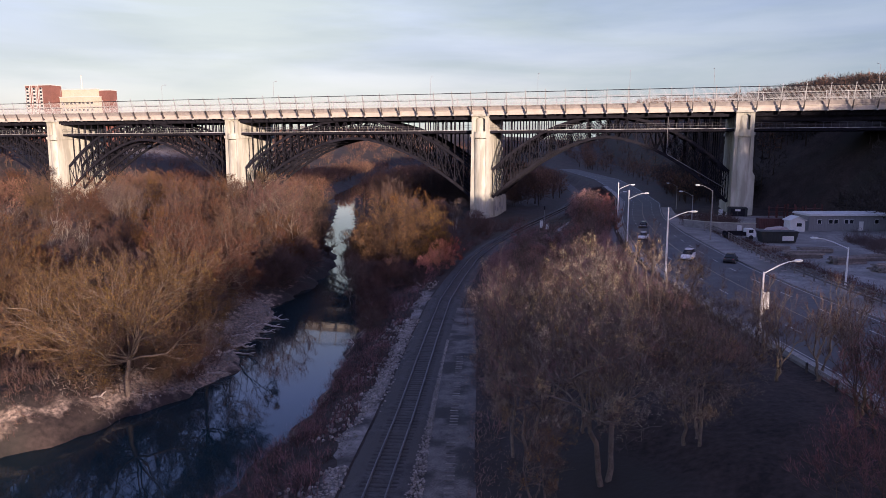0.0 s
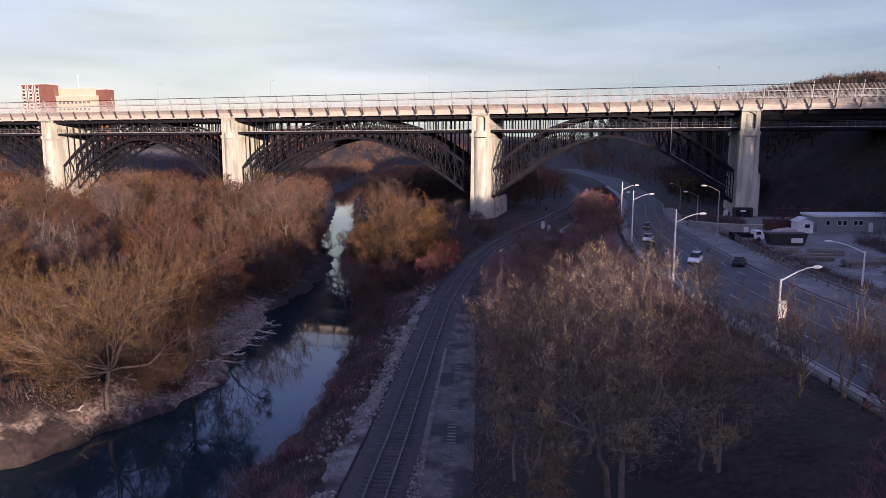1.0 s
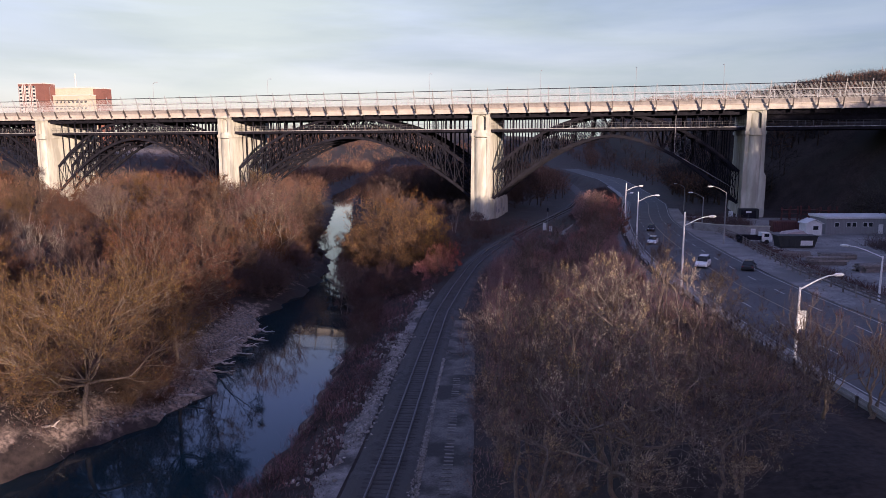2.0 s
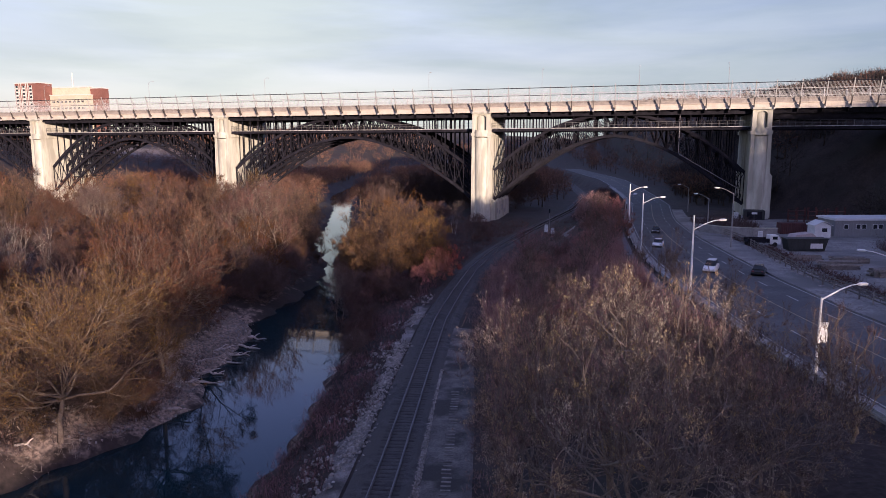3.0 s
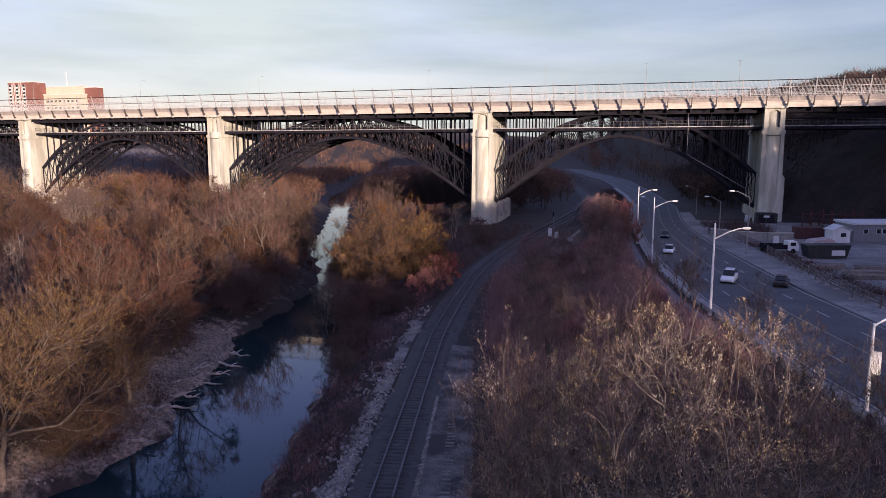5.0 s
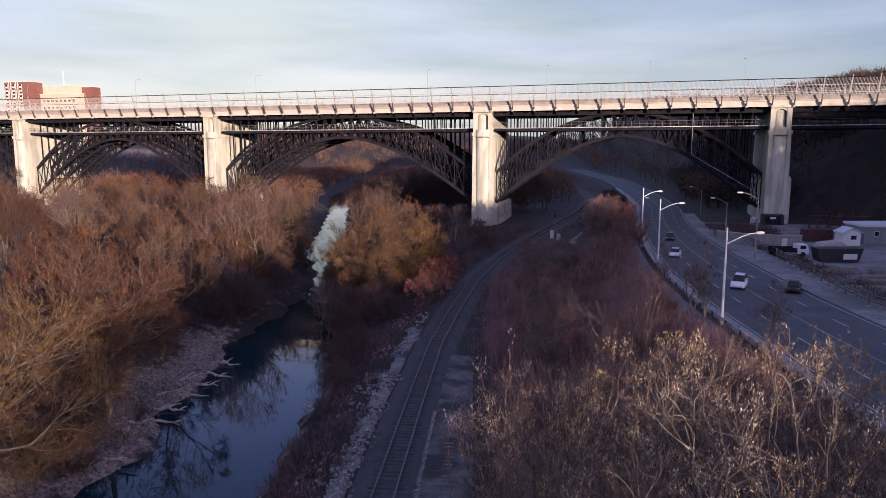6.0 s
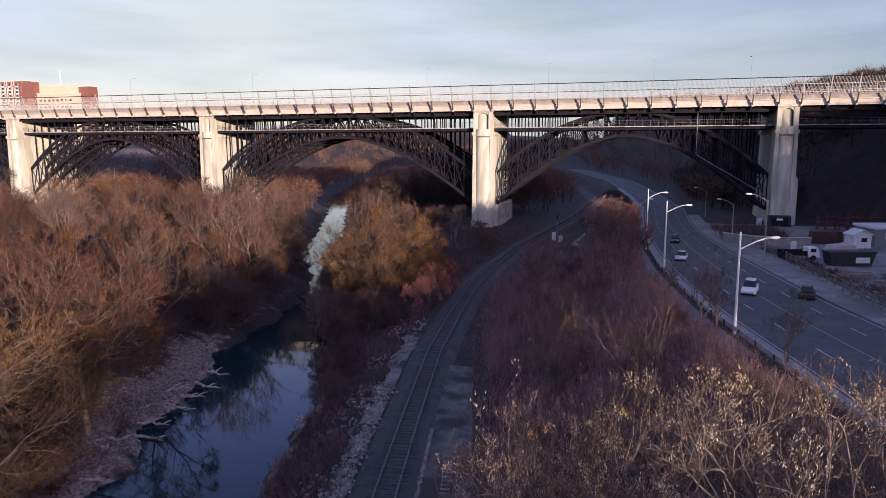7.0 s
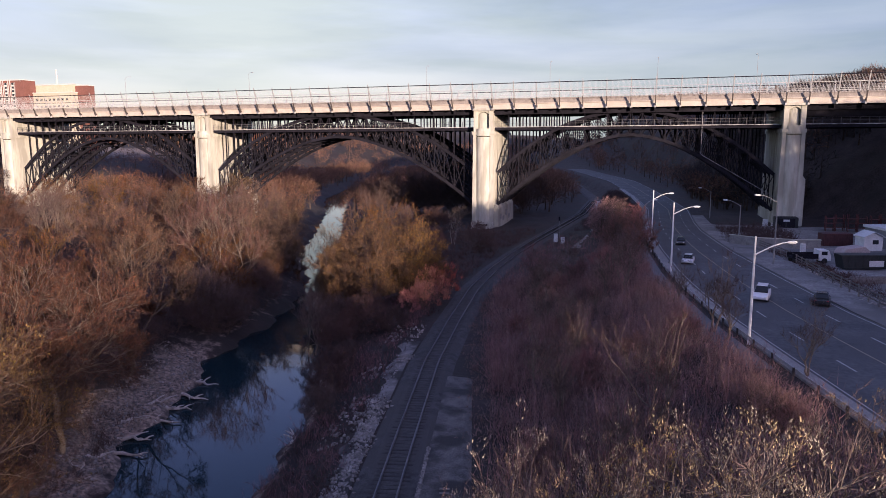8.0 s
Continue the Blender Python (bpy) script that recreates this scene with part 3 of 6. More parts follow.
def build_viaduct():
    bridge = thing("viaduct", "steel arch viaduct with pale concrete piers and dark lattice ribs", "bridge")
    x_start, x_end = -340.0, 260.0
    # piers, with extra ones out of sight that carry the ends
    names = [(PIERS["a"], 3.4), (PIERS["b"], 3.2), (PIERS["c"], 2.9), (PIERS["d"], 6.6)]
    far_l = (PIERS["a"][0] - 12 * BAY - 5.2, PIERS["a"][0] - 12 * BAY)
    far_r = (PIERS["d"][1] + 8 * BAY, PIERS["d"][1] + 8 * BAY + 5.2)
    names += [(far_l, 6.0), (far_r, 9.0)]
    for (a, c), base in names:
        mid = (a + c) / 2
        pr = part("pier", pier_mesh(c - a, base), bridge, "pale weathered concrete pier with a half-round front", Matrix.Translation((mid, 0, 0)))
        right = (a, c) not in (PIERS["d"], far_r)
        left = (a, c) not in (PIERS["c"], PIERS["d"], far_r)
        part("footing", pier_foot(c - a, base, 6.6, left, right), pr)
        if (a, c) in (PIERS["c"], PIERS["d"]):
            for k in range(5):
                gb = Build()
                x = -1.7 + k * 0.72
                gb.box(x, x + (0.5, 0.62, 0.42, 0.58, 0.36)[k], -0.85, -0.66, base + 0.95 + 0.1 * (k % 2), base + 1.5 - 0.06 * (k % 3))
                part("paint_mark", gb.mesh("paint_mark", STEEL), pr, "sprayed black mark")
            for k, (y, z, w, h) in enumerate(((4.0, 3.0, 1.6, 1.5), (7.5, 2.4, 2.2, 1.2), (12.0, 3.4, 2.0, 1.7), (16.0, 2.2, 2.4, 1.3))):
                if (a, c) == PIERS["c"]:
                    gb = Build()
                    gb.box((c - a) / 2 + 1.38, (c - a) / 2 + 1.53, y, y + w, base + z - 0.6, base + z - 0.6 + h)
                    part("paint_patch", gb.mesh("paint_patch", GREY_PATCH), pr, "grey patch of overpainting")
        if (a, c) == PIERS["d"]:
            sb = Build()
            sb.profile([((c - a) / 2 - 0.3, base - 3), ((c - a) / 2 + 1.0, base - 3), ((c - a) / 2 + 1.0, 17.6), ((c - a) / 2 + 0.2, 18.8), ((c - a) / 2 - 0.3, 18.8)], 1.6, DECK_W - 1.6)
            part("buttress", sb.mesh("buttress", CONCRETE), pr)
    # deck slab and roadway between parapets
    b = Build()
    b.box(x_start, x_end, 0.35, DECK_W - 0.35, DECK_Z + 0.2, DECK_Z + 1.1)
    part("deck_slab", b.mesh("deck_slab", FASCIA), bridge)
    for y in (2.4, 8.0, 13.0, 18.0, DECK_W - 2.4):
        b = Build()
        b.box(x_start, x_end, y - 0.2, y + 0.2, DECK_Z - 1.3, DECK_Z + 0.2)
        part("deck_girder", b.mesh("deck_girder", STEEL), bridge)
    # bays: fascia panels, brackets, floor beams, posts, rails
    edges = []
    for (x0, n) in SPANS + [(PIERS["a"][0] - 12 * BAY, 12), (PIERS["d"][1], 8)]:
        edges.append([x0 + k * BAY for k in range(n + 1)])
    edges.append([far_l[0] - k * BAY for k in range(20, -1, -1)])
    edges.append([far_r[1] + k * BAY for k in range(0, 22)])
    edges.sort()
    marks = sorted({round(v, 3) for e in edges for v in e})
    panel = Build()
    panel.profile([(0.0, 36.02), (0.42, 36.02), (0.42, 36.35), (0.30, 36.45), (0.30, 37.35), (0.50, 37.45), (0.50, 37.6), (0.22, 37.6), (0.0, 37.6)], 0, 1)
    pm = panel.mesh("fascia_panel", FASCIA)
    par = Build()
    par.box(0.02, 0.28, 0, 1, 37.6, 37.85)
    par.box(-0.02, 0.32, 0, 1, 38.7, 38.95)
    par.box(0.06, 0.2, 0, 1, 37.8, 38.75)
    for k in range(9):
        par.box(0.2, 0.235, 0.03 + k / 9, 0.082 + k / 9, 37.85, 38.7)
    PARAPET = material("parapet", (0.17, 0.152, 0.138), (0.28, 0.255, 0.235), 0.6, 0.85, 0.2, 6.0)
    pam = par.mesh("parapet_panel", PARAPET)
    br = Build()
    br.profile([(0.0, 35.85), (-0.5, 35.85), (-0.62, 36.1), (-1.55, 38.9), (-1.2, 38.95), (-0.45, 37.1), (0.0, 36.9)], -0.11, 0.11)
    brm = br.mesh("bracket", BRACKET_SHADE)
    post = Build()
    post.beam((0, 0.55, 36.0), (0, -1.75, 43.4), 0.17, 0.17)
    post.beam((0, -1.45, 42.5), (0, 1.2, 38.9), 0.07, 0.07)
    post.box(-0.2, 0.2, 0.2, 0.75, 35.85, 36.5)
    pom = post.mesh("fence_post", PALE_STEEL)
    fb = Build()
    fb.box(-0.18, 0.18, 1.2, DECK_W - 1.2, DECK_Z - 0.9, DECK_Z + 0.1)
    fbm = fb.mesh("floor_beam", STEEL)
    for a, c in zip(marks, marks[1:]):
        for front in (True, False):
            y = 0.3 if front else DECK_W - 0.3
            m = Matrix.Translation((a, y, 0)) @ (Matrix.Rotation(radians(-90), 4, "Z") if front else Matrix.Translation((c - a, 0, 0)) @ Matrix.Rotation(radians(90), 4, "Z")) @ Matrix.Diagonal((1, c - a - 0.03, 1, 1))
            part("fascia_panel", pm, bridge, m=m)
            part("parapet_panel", pam, bridge, m=m)
    for x in marks:
        part("floor_beam", fbm, bridge, m=Matrix.Translation((x, 0, 0)))
        for front in (True, False):
            y = 0.0 if front else DECK_W
            turn = Matrix.Rotation(radians(90 if front else -90), 4, "Z")
            part("bracket", brm, bridge, m=Matrix.Translation((x, y - (0.12 if front else -0.12), 0)) @ turn)
            part("fence_post", pom, bridge, "", m=Matrix.Translation((x, y + (-1.0 if front else 1.0), 0)) @ Matrix.Rotation(radians(0 if front else 180), 4, "Z"))
    for s, base in ((-1, 0.0), (1, DECK_W)):
        at = lambda z: base + s * (0.45 + (z - 36.0) * 0.311)
        for z, w in ((42.75, 0.2), (41.1, 0.12), (39.6, 0.07)):
            rb = Build()
            for a, c in zip(marks, marks[1:]):
                rb.beam((a, at(z), z), (c, at(z), z), w)
            part("fence_rail", rb.mesh("fence_rail", STEEL if z > 42 else PALE_STEEL), bridge)
        rods = Build()
        for a, c in zip(marks, marks[1:]):
            if a < -330 or a > 190:
                continue
            k = int((c - a) / 0.3)
            for i in range(k):
                x = a + (c - a) * (i + 0.5) / k
                rods.beam((x, at(38.6), 38.6), (x, at(42.7), 42.7), 0.036)
        tagged(part("fence_mesh", rods.mesh("fence_mesh", VEIL), bridge), kind="stuff")
    # lower deck for trains
    b = Build()
    b.box(x_start, x_end, 3.2, DECK_W - 3.2, 30.75, 31.2)
    part("lower_deck", b.mesh("lower_deck", STEEL), bridge)
    for y in (2.9, 9.0, 17.0, DECK_W - 2.9):
        b = Build()
        b.box(x_start, x_end, y - 0.12, y + 0.12, 30.45, 31.1)
        part("lower_girder", b.mesh("lower_girder", STEEL), bridge)
    b = Build()
    b.box(x_start, x_end, 2.55, 3.0, 31.2, 31.4)
    part("walkway", b.mesh("walkway", WALK), bridge)
    for z in (32.9, 32.2):
        b = Build()
        b.box(x_start, x_end, 2.6, 2.68, z - 0.035, z + 0.035)
        part("walkway_rail", b.mesh("walkway_rail", WALK_RAIL), bridge)
    up = Build()
    up.box(-0.05, 0.05, 2.58, 2.7, 31.4, 32.9)
    upm = up.mesh("walkway_post", WALK_RAIL)
    low = Build()
    low.box(-0.14, 0.14, 2.8, DECK_W - 2.8, 30.35, 30.75)
    lowm = low.mesh("cross_beam", STEEL)
    col = unit_column()
    for x0, n in SPANS + [(PIERS["a"][0] - 12 * BAY, 12), (PIERS["d"][1], 8)]:
        for k in range(n):
            for u in range(3):
                part("walkway_post", upm, bridge, m=Matrix.Translation((x0 + (k + u / 3) * BAY, 0, 0)))
    # ribs, spandrel columns, cross bracing
    for x0, n in SPANS + [(PIERS["a"][0] - 12 * BAY, 12)]:
        span = n * BAY
        spring, crown = 9.6, 29.0
        me = rib_mesh(x0, n, spring, crown)
        ribs = (3.6, 10.0, 16.0, DECK_W - 3.6)
        for y in ribs:
            part("arch_rib", me, bridge, m=Matrix.Translation((0, y, 0)))
        for k in range(1, n * 2):
            t = -1 + k / n
            x = x0 + 0.8 + (span - 1.6) * k / (2 * n)
            zt = spring + 9.0 + (35.2 - spring - 9.0) * (1 - abs(t) ** 2.1)
            zl = spring + (crown - spring) * arch_z(t)
            if k % 2 == 0 or abs(t) > 0.5:
                for y in ribs:
                    if 35.3 - zt > 0.6:
                        part("column", col, bridge, m=Matrix.Translation((x, y, zt)) @ Matrix.Diagonal((0.55, 0.6, 35.1 - zt, 1)))
            if k % 2 == 0:
                part("cross_beam", lowm, bridge, m=Matrix.Translation((x, 0, 0)))
                b = Build()
                for z in (zl, zt):
                    b.beam((x, ribs[0], z), (x, ribs[-1], z), 0.3)
                for p, q in zip(ribs, ribs[1:]):
                    b.beam((x, p, zl), (x, q, zt), 0.18)
                    b.beam((x, q, zl), (x, p, zt), 0.18)
                part("cross_frame", b.mesh("cross_frame", STEEL), bridge)
    b = Build()
    b.tube([(54.5, 2.4, 35.2), (54.5, 2.4, 24.0), (55.0, 2.4, 23.5), (66.0, 2.6, 17.0), (76.0, 2.6, 11.0)], [0.06] * 5, 6)
    part("drain_pipe", b.mesh("drain_pipe", GREY_PATCH), bridge, "thin pale drain pipe")
    # plain girder legs beyond the last pier in view
    x0 = PIERS["d"][1]
    b = Build()
    b.box(x0, far_r[0], 3.4, 3.9, 33.2, 35.9)
    b.box(x0, far_r[0], DECK_W - 3.9, DECK_W - 3.4, 33.2, 35.9)
    part("end_girder", b.mesh("end_girder", STEEL), bridge)
    return bridge


build_viaduct()


# ---------------------------------------------------------------- trees
def leaf_material(name, low, high, rough=0.7, per=0.35):
    m = material(name, low, high, 0.5, rough, per_island=per, per_object=0.28)
    return m


LEAF_ORANGE = leaf_material("russet_leaves", (0.068, 0.026, 0.006), (0.16, 0.062, 0.013))
LEAF_OLIVE = leaf_material("olive_leaves", (0.064, 0.033, 0.006), (0.155, 0.08, 0.013))
LEAF_GOLD = leaf_material("golden_leaves", (0.22, 0.135, 0.03), (0.42, 0.265, 0.06))
TWIG_BROWN = leaf_material("brown_twigs", (0.14, 0.07, 0.06), (0.3, 0.15, 0.123), 0.9, 0.3)
TWIG_TAN = leaf_material("tan_twigs", (0.038, 0.019, 0.011), (0.1, 0.05, 0.028), 0.9, 0.35)
LEAF_BUD = leaf_material("dull_buds", (0.22, 0.17, 0.105), (0.45, 0.35, 0.22), 0.7, 0.4)
LEAF_RED = leaf_material("red_leaves", (0.26, 0.06, 0.03), (0.5, 0.12, 0.05))
TWIG_DARK = leaf_material("dark_twigs", (0.042, 0.023, 0.022), (0.095, 0.053, 0.047), 0.9, 0.3)
TWIG_GREY = leaf_material("grey_twigs", (0.05, 0.031, 0.031), (0.12, 0.074, 0.07), 0.9, 0.3)
TWIG_MAUVE = leaf_material("mauve_twigs", (0.058, 0.034, 0.028), (0.125, 0.073, 0.058), 0.9, 0.3)
LEAF_YELLOW = leaf_material("tawny_gold_leaves", (0.085, 0.043, 0.009), (0.19, 0.098, 0.02))
LEAF_MOSS = leaf_material("dull_green_weeds", (0.03, 0.034, 0.014), (0.07, 0.075, 0.03))
LEAF_DULL = leaf_material("dull_brown_leaves", (0.045, 0.026, 0.016), (0.11, 0.062, 0.035))
TWIG_WINE = leaf_material("wine_twigs", (0.1, 0.042, 0.042), (0.21, 0.085, 0.08), 0.9, 0.4)
TWIG_RUDDY = leaf_material("ruddy_twigs", (0.15, 0.062, 0.06), (0.32, 0.13, 0.12), 0.9, 0.4)
TWIG_RED = leaf_material("red_twigs", (0.25, 0.078, 0.05), (0.48, 0.155, 0.095), 0.9, 0.4)


def blades(rng, origin, direction, length, width):
    """Long thin triangles: one for each origin and direction."""
    n = len(origin)
    d = direction / np.maximum(np.linalg.norm(direction, axis=1, keepdims=True), 1e-6)
    side = np.cross(d, rng.normal(size=(n, 3)))
    side /= np.maximum(np.linalg.norm(side, axis=1, keepdims=True), 1e-6)
    tip = origin + d * length[:, None]
    v = np.stack([origin - side * width[:, None] / 2, origin + side * width[:, None] / 2, tip], 1)
    return v.reshape(-1, 3), tip, d


def leaves_at(rng, pos, size):
    n = len(pos)
    a = rng.normal(size=(n, 3))
    a /= np.linalg.norm(a, axis=1, keepdims=True)
    b = np.cross(a, rng.normal(size=(n, 3)))
    b /= np.maximum(np.linalg.norm(b, axis=1, keepdims=True), 1e-6)
    s = size[:, None]
    v = np.stack([pos - a * s, pos + b * s * 0.45, pos + a * s], 1)
    return v.reshape(-1, 3)


def tube_rows(pts, rad, sides):
    """Open tubes along many paths at once: pts (n, k, 3), rad (n, k)."""
    n, k, _ = pts.shape
    d = np.gradient(pts, axis=1)
    d /= np.maximum(np.linalg.norm(d, axis=2, keepdims=True), 1e-6)
    ref = np.where(np.abs(d[..., 2:3]) < 0.9, np.array([0.0, 0.0, 1.0]), np.array([1.0, 0.1, 0.0]))
    s = np.cross(d, ref)
    s /= np.maximum(np.linalg.norm(s, axis=2, keepdims=True), 1e-6)
    u = np.cross(s, d)
    a = 2 * np.pi * np.arange(sides) / sides
    v = pts[:, :, None] + (s[:, :, None] * np.cos(a)[:, None] + u[:, :, None] * np.sin(a)[:, None]) * rad[:, :, None, None]
    i, j, c = np.meshgrid(np.arange(n), np.arange(k - 1), np.arange(sides), indexing="ij")
    base = (i * k + j) * sides
    c1 = (c + 1) % sides
    f = np.stack([base + c, base + c1, base + sides + c1, base + sides + c], -1).reshape(-1, 4)
    return v.reshape(-1, 3), f


def unit(v):
    return v / np.maximum(np.linalg.norm(v, axis=-1, keepdims=True), 1e-6)


def creep(rng, start, way, length, k, wiggle, lift):
    """Paths that wander from their starts, bending up or down as they go."""
    p, d, out = start.copy(), unit(way), [start.copy()]
    for _ in range(k - 1):
        d = unit(d + rng.normal(size=d.shape) * wiggle + np.array([0, 0, lift]))
        p = p + d * (length / (k - 1))[:, None]
        out.append(p.copy())
    return np.stack(out, 1)


def along(paths, i, t):
    """Places and directions at the share t of the paths i."""
    k = paths.shape[1] - 1
    j = np.minimum((t * k).astype(int), k - 1)
    f = (t * k - j)[:, None]
    a, b = paths[i, j], paths[i, j + 1]
    return a + (b - a) * f, unit(b - a)


def grow(seed, height, spread, mats, fork=0.2, stems=1, limbs=6, second=9, third=7, twigs=9, twig_len=0.9, wide=0.035, leaf=1.0, leaf_size=0.09, bud=None, bud_share=0.0, base=0.3, wiggle=0.2, lift=0.05, girth=1.0, upright=0.25, steep=0.0, lean=0.05, tipped=0.0):
    """Wood and crown of one tree at the origin: trunk, limbs, branches and branchlets as tubes, then twigs, side twigs and leaves.
    base: height of the crown's underside as a share of the height; tipped: how far the twigs crowd at the ends of the branches."""
    rng = np.random.default_rng(seed)
    centre = np.array([0, 0, height * (1 + base) / 2])
    axes = np.array([spread, spread, height * (1 - base) / 2])
    ph = rng.uniform(0, 6.28, 4)

    def room(p, d):
        """How far it is from p along d to the crown's uneven outline."""
        q, e = (p - centre) / axes, d / axes
        az, el = np.arctan2(d[:, 1], d[:, 0]), d[:, 2]
        r = 1 + 0.14 * np.sin(2 * az + ph[0]) + 0.12 * np.sin(3 * az + 3 * el + ph[1]) + 0.09 * np.sin(5 * az - 4 * el + ph[2])
        aa, bb, cc = (e * e).sum(1), (q * e).sum(1), (q * q).sum(1) - r * r
        return np.maximum((-bb + np.sqrt(np.maximum(bb * bb - aa * cc, 0.0))) / aa, 0.0)

    r0 = girth * height * 0.02 / (1 + 0.22 * (stems - 1))
    off = rng.normal(size=(stems, 2)) * (0.5 if stems > 1 else 0.0)
    zf = height * fork * rng.uniform(0.85, 1.15, stems)
    foot = np.concatenate([off, np.full((stems, 1), -0.6)], 1)
    tip = np.concatenate([off * 1.8 + rng.normal(size=(stems, 2)) * lean * height, zf[:, None]], 1)
    t = np.linspace(0, 1, 6)[None, :, None]
    trunk = foot[:, None] * (1 - t) + tip[:, None] * t + rng.normal(size=(stems, 6, 3)) * 0.008 * height * (t > 0) * (t < 1)
    wood = [tube_rows(trunk, r0 * np.linspace(1.5, 0.92, 6)[None, :].repeat(stems, 0), 8)]
    # limbs
    n = stems * limbs
    az = (np.arange(n) / limbs + rng.uniform(-0.2, 0.2, n) / limbs * 2) * 2 * np.pi + np.repeat(rng.uniform(0, 6.28, stems), limbs)
    el = np.where(np.arange(n) % limbs == 0, 1.3, rng.uniform(0.12 + steep, 1.0 + steep * 0.4, n))
    way = np.stack([np.cos(az) * np.cos(el), np.sin(az) * np.cos(el), np.sin(el)], 1)
    start = np.repeat(trunk[:, -1], limbs, 0)
    drop = rng.uniform(0, 0.22, n) * (np.arange(n) % limbs != 0)
    start = start + (np.repeat(trunk[:, -3], limbs, 0) - start) * drop[:, None]
    ln1 = room(start, way) * rng.uniform(0.72, 0.95, n)
    p1 = creep(rng, start, way, ln1, 9, wiggle, lift)
    ra = np.linspace(0.62, 0.12, 9)[None, :] * r0 * rng.uniform(0.75, 1.1, (n, 1))
    wood.append(tube_rows(p1, ra, 6))
    # branches
    i = np.repeat(np.arange(n), second)
    t = rng.uniform(0.18, 1.0, len(i)) ** 0.85
    s2, d = along(p1, i, t)
    way = unit(d + unit(rng.normal(size=d.shape)) * rng.uniform(0.6, 1.25, (len(i), 1)) + np.array([0, 0, upright * 0.5]))
    ln2 = np.minimum(room(s2, way) * rng.uniform(0.75, 1.0, len(i)), ln1[i] * (0.85 - 0.45 * t)) + 0.25
    p2 = creep(rng, s2, way, ln2, 6, wiggle * 1.1, lift)
    wood.append(tube_rows(p2, np.linspace(0.27, 0.06, 6)[None, :] * r0 * rng.uniform(0.6, 1.2, (len(i), 1)), 4))
    # branchlets
    j = np.repeat(np.arange(len(i)), third)
    t = rng.uniform(0.15 + 0.4 * tipped, 1.0, len(j)) ** 0.8
    s3, d = along(p2, j, t)
    way = unit(d + unit(rng.normal(size=d.shape)) * rng.uniform(0.5, 1.1, (len(j), 1)) + np.array([0, 0, upright]))
    ln3 = np.minimum(room(s3, way) * rng.uniform(0.8, 1.1, len(j)), ln2[j] * (0.75 - 0.35 * t)) + height * 0.02
    p3 = creep(rng, s3, way, ln3, 4, wiggle * 1.1, lift)
    wood.append(tube_rows(p3, np.linspace(0.1, 0.03, 4)[None, :] * r0 * rng.uniform(0.7, 1.3, (len(j), 1)), 3))
    vs, fs, k = [], [], 0
    for v, f in wood:
        vs.append(v)
        fs.append(f + k)
        k += len(v)
    me = array_mesh("trunk", np.concatenate(vs), np.concatenate(fs), [mats[0]])
    me.polygons.foreach_set("use_smooth", [True] * len(me.polygons))
    # twigs and side twigs
    m = np.repeat(np.arange(len(j)), twigs)
    o, d = along(p3, m, rng.uniform(0.1 + 0.5 * tipped, 1.0, len(m)))
    ln = rng.uniform(0.4, 1.0, len(m)) * twig_len
    tv, _, dd = blades(rng, o, d * 0.9 + rng.normal(size=d.shape) * 0.42 + np.array([0, 0, upright]), ln, rng.uniform(0.6, 1.3, len(m)) * wide)
    q = rng.integers(0, len(m), int(len(m) * 1.1))
    o2 = o[q] + dd[q] * (ln[q] * rng.uniform(0.2, 0.95, len(q)))[:, None]
    tv2, _, d2 = blades(rng, o2, dd[q] + rng.normal(size=(len(q), 3)) * 0.6 + np.array([0, 0, upright * 0.5]), ln[q] * 0.55, rng.uniform(0.5, 1.0, len(q)) * wide * 0.8)
    w = rng.integers(0, len(q), max(int(len(q) * leaf), 1))
    lp = o2[w] + d2[w] * (ln[q][w] * rng.uniform(0.0, 0.6, len(w)))[:, None] + rng.normal(size=(len(w), 3)) * 0.06
    if bud is not None:
        # only some branches have opened their buds
        mood = np.random.default_rng(seed + 1).uniform(size=len(i))[j[m[q[w]]]]
        w, lp, mood = w[mood < bud_share], lp[mood < bud_share], mood[mood < bud_share]
    lv, _, _ = blades(rng, lp, d2[w] + rng.normal(size=(len(w), 3)) * 0.4 + np.array([0, 0, 0.45]), rng.uniform(1.0, 2.4, len(w)) * leaf_size, rng.uniform(0.5, 0.95, len(w)) * leaf_size * (0.65 if bud is not None else 1.0))
    v = np.concatenate([tv, tv2, lv])
    f = np.arange(len(v)).reshape(-1, 3)
    idx = np.zeros(len(f), int)
    nt = (len(tv) + len(tv2)) // 3
    idx[nt:] = 1
    if bud is not None:
        idx[nt:][mood < bud_share * 0.55] = 2
    crown = array_mesh("crown", v, f, [mats[1], mats[2]] + ([bud] if bud is not None else []), idx)
    return me, crown


def make_tree(wood, crown, m, label, group="", name="tree"):
    t = thing(name, label, "tree", group, m)
    part("trunk", wood, t)
    part("crown", crown, t)
    return t


def at_ground(x, y, rz=0.0, s=1.0, sz=None, sink=0.0):
    z = float(ground_height(np.array([x]), np.array([y]))[0]) - sink
    return Matrix.Translation((x, y, z)) @ Matrix.Rotation(rz, 4, "Z") @ Matrix.Diagonal((s, s, sz or s, 1))


def in_hollow(x, y):
    """Open ground beside the railway, before the pier."""
    return (y > -79) & (y < -6) & (x < np.interp(y, [-80, -55, -36, -24, -6], [35.0, 34.6, 32.0, 30.6, 30.6])) & (x > 12)


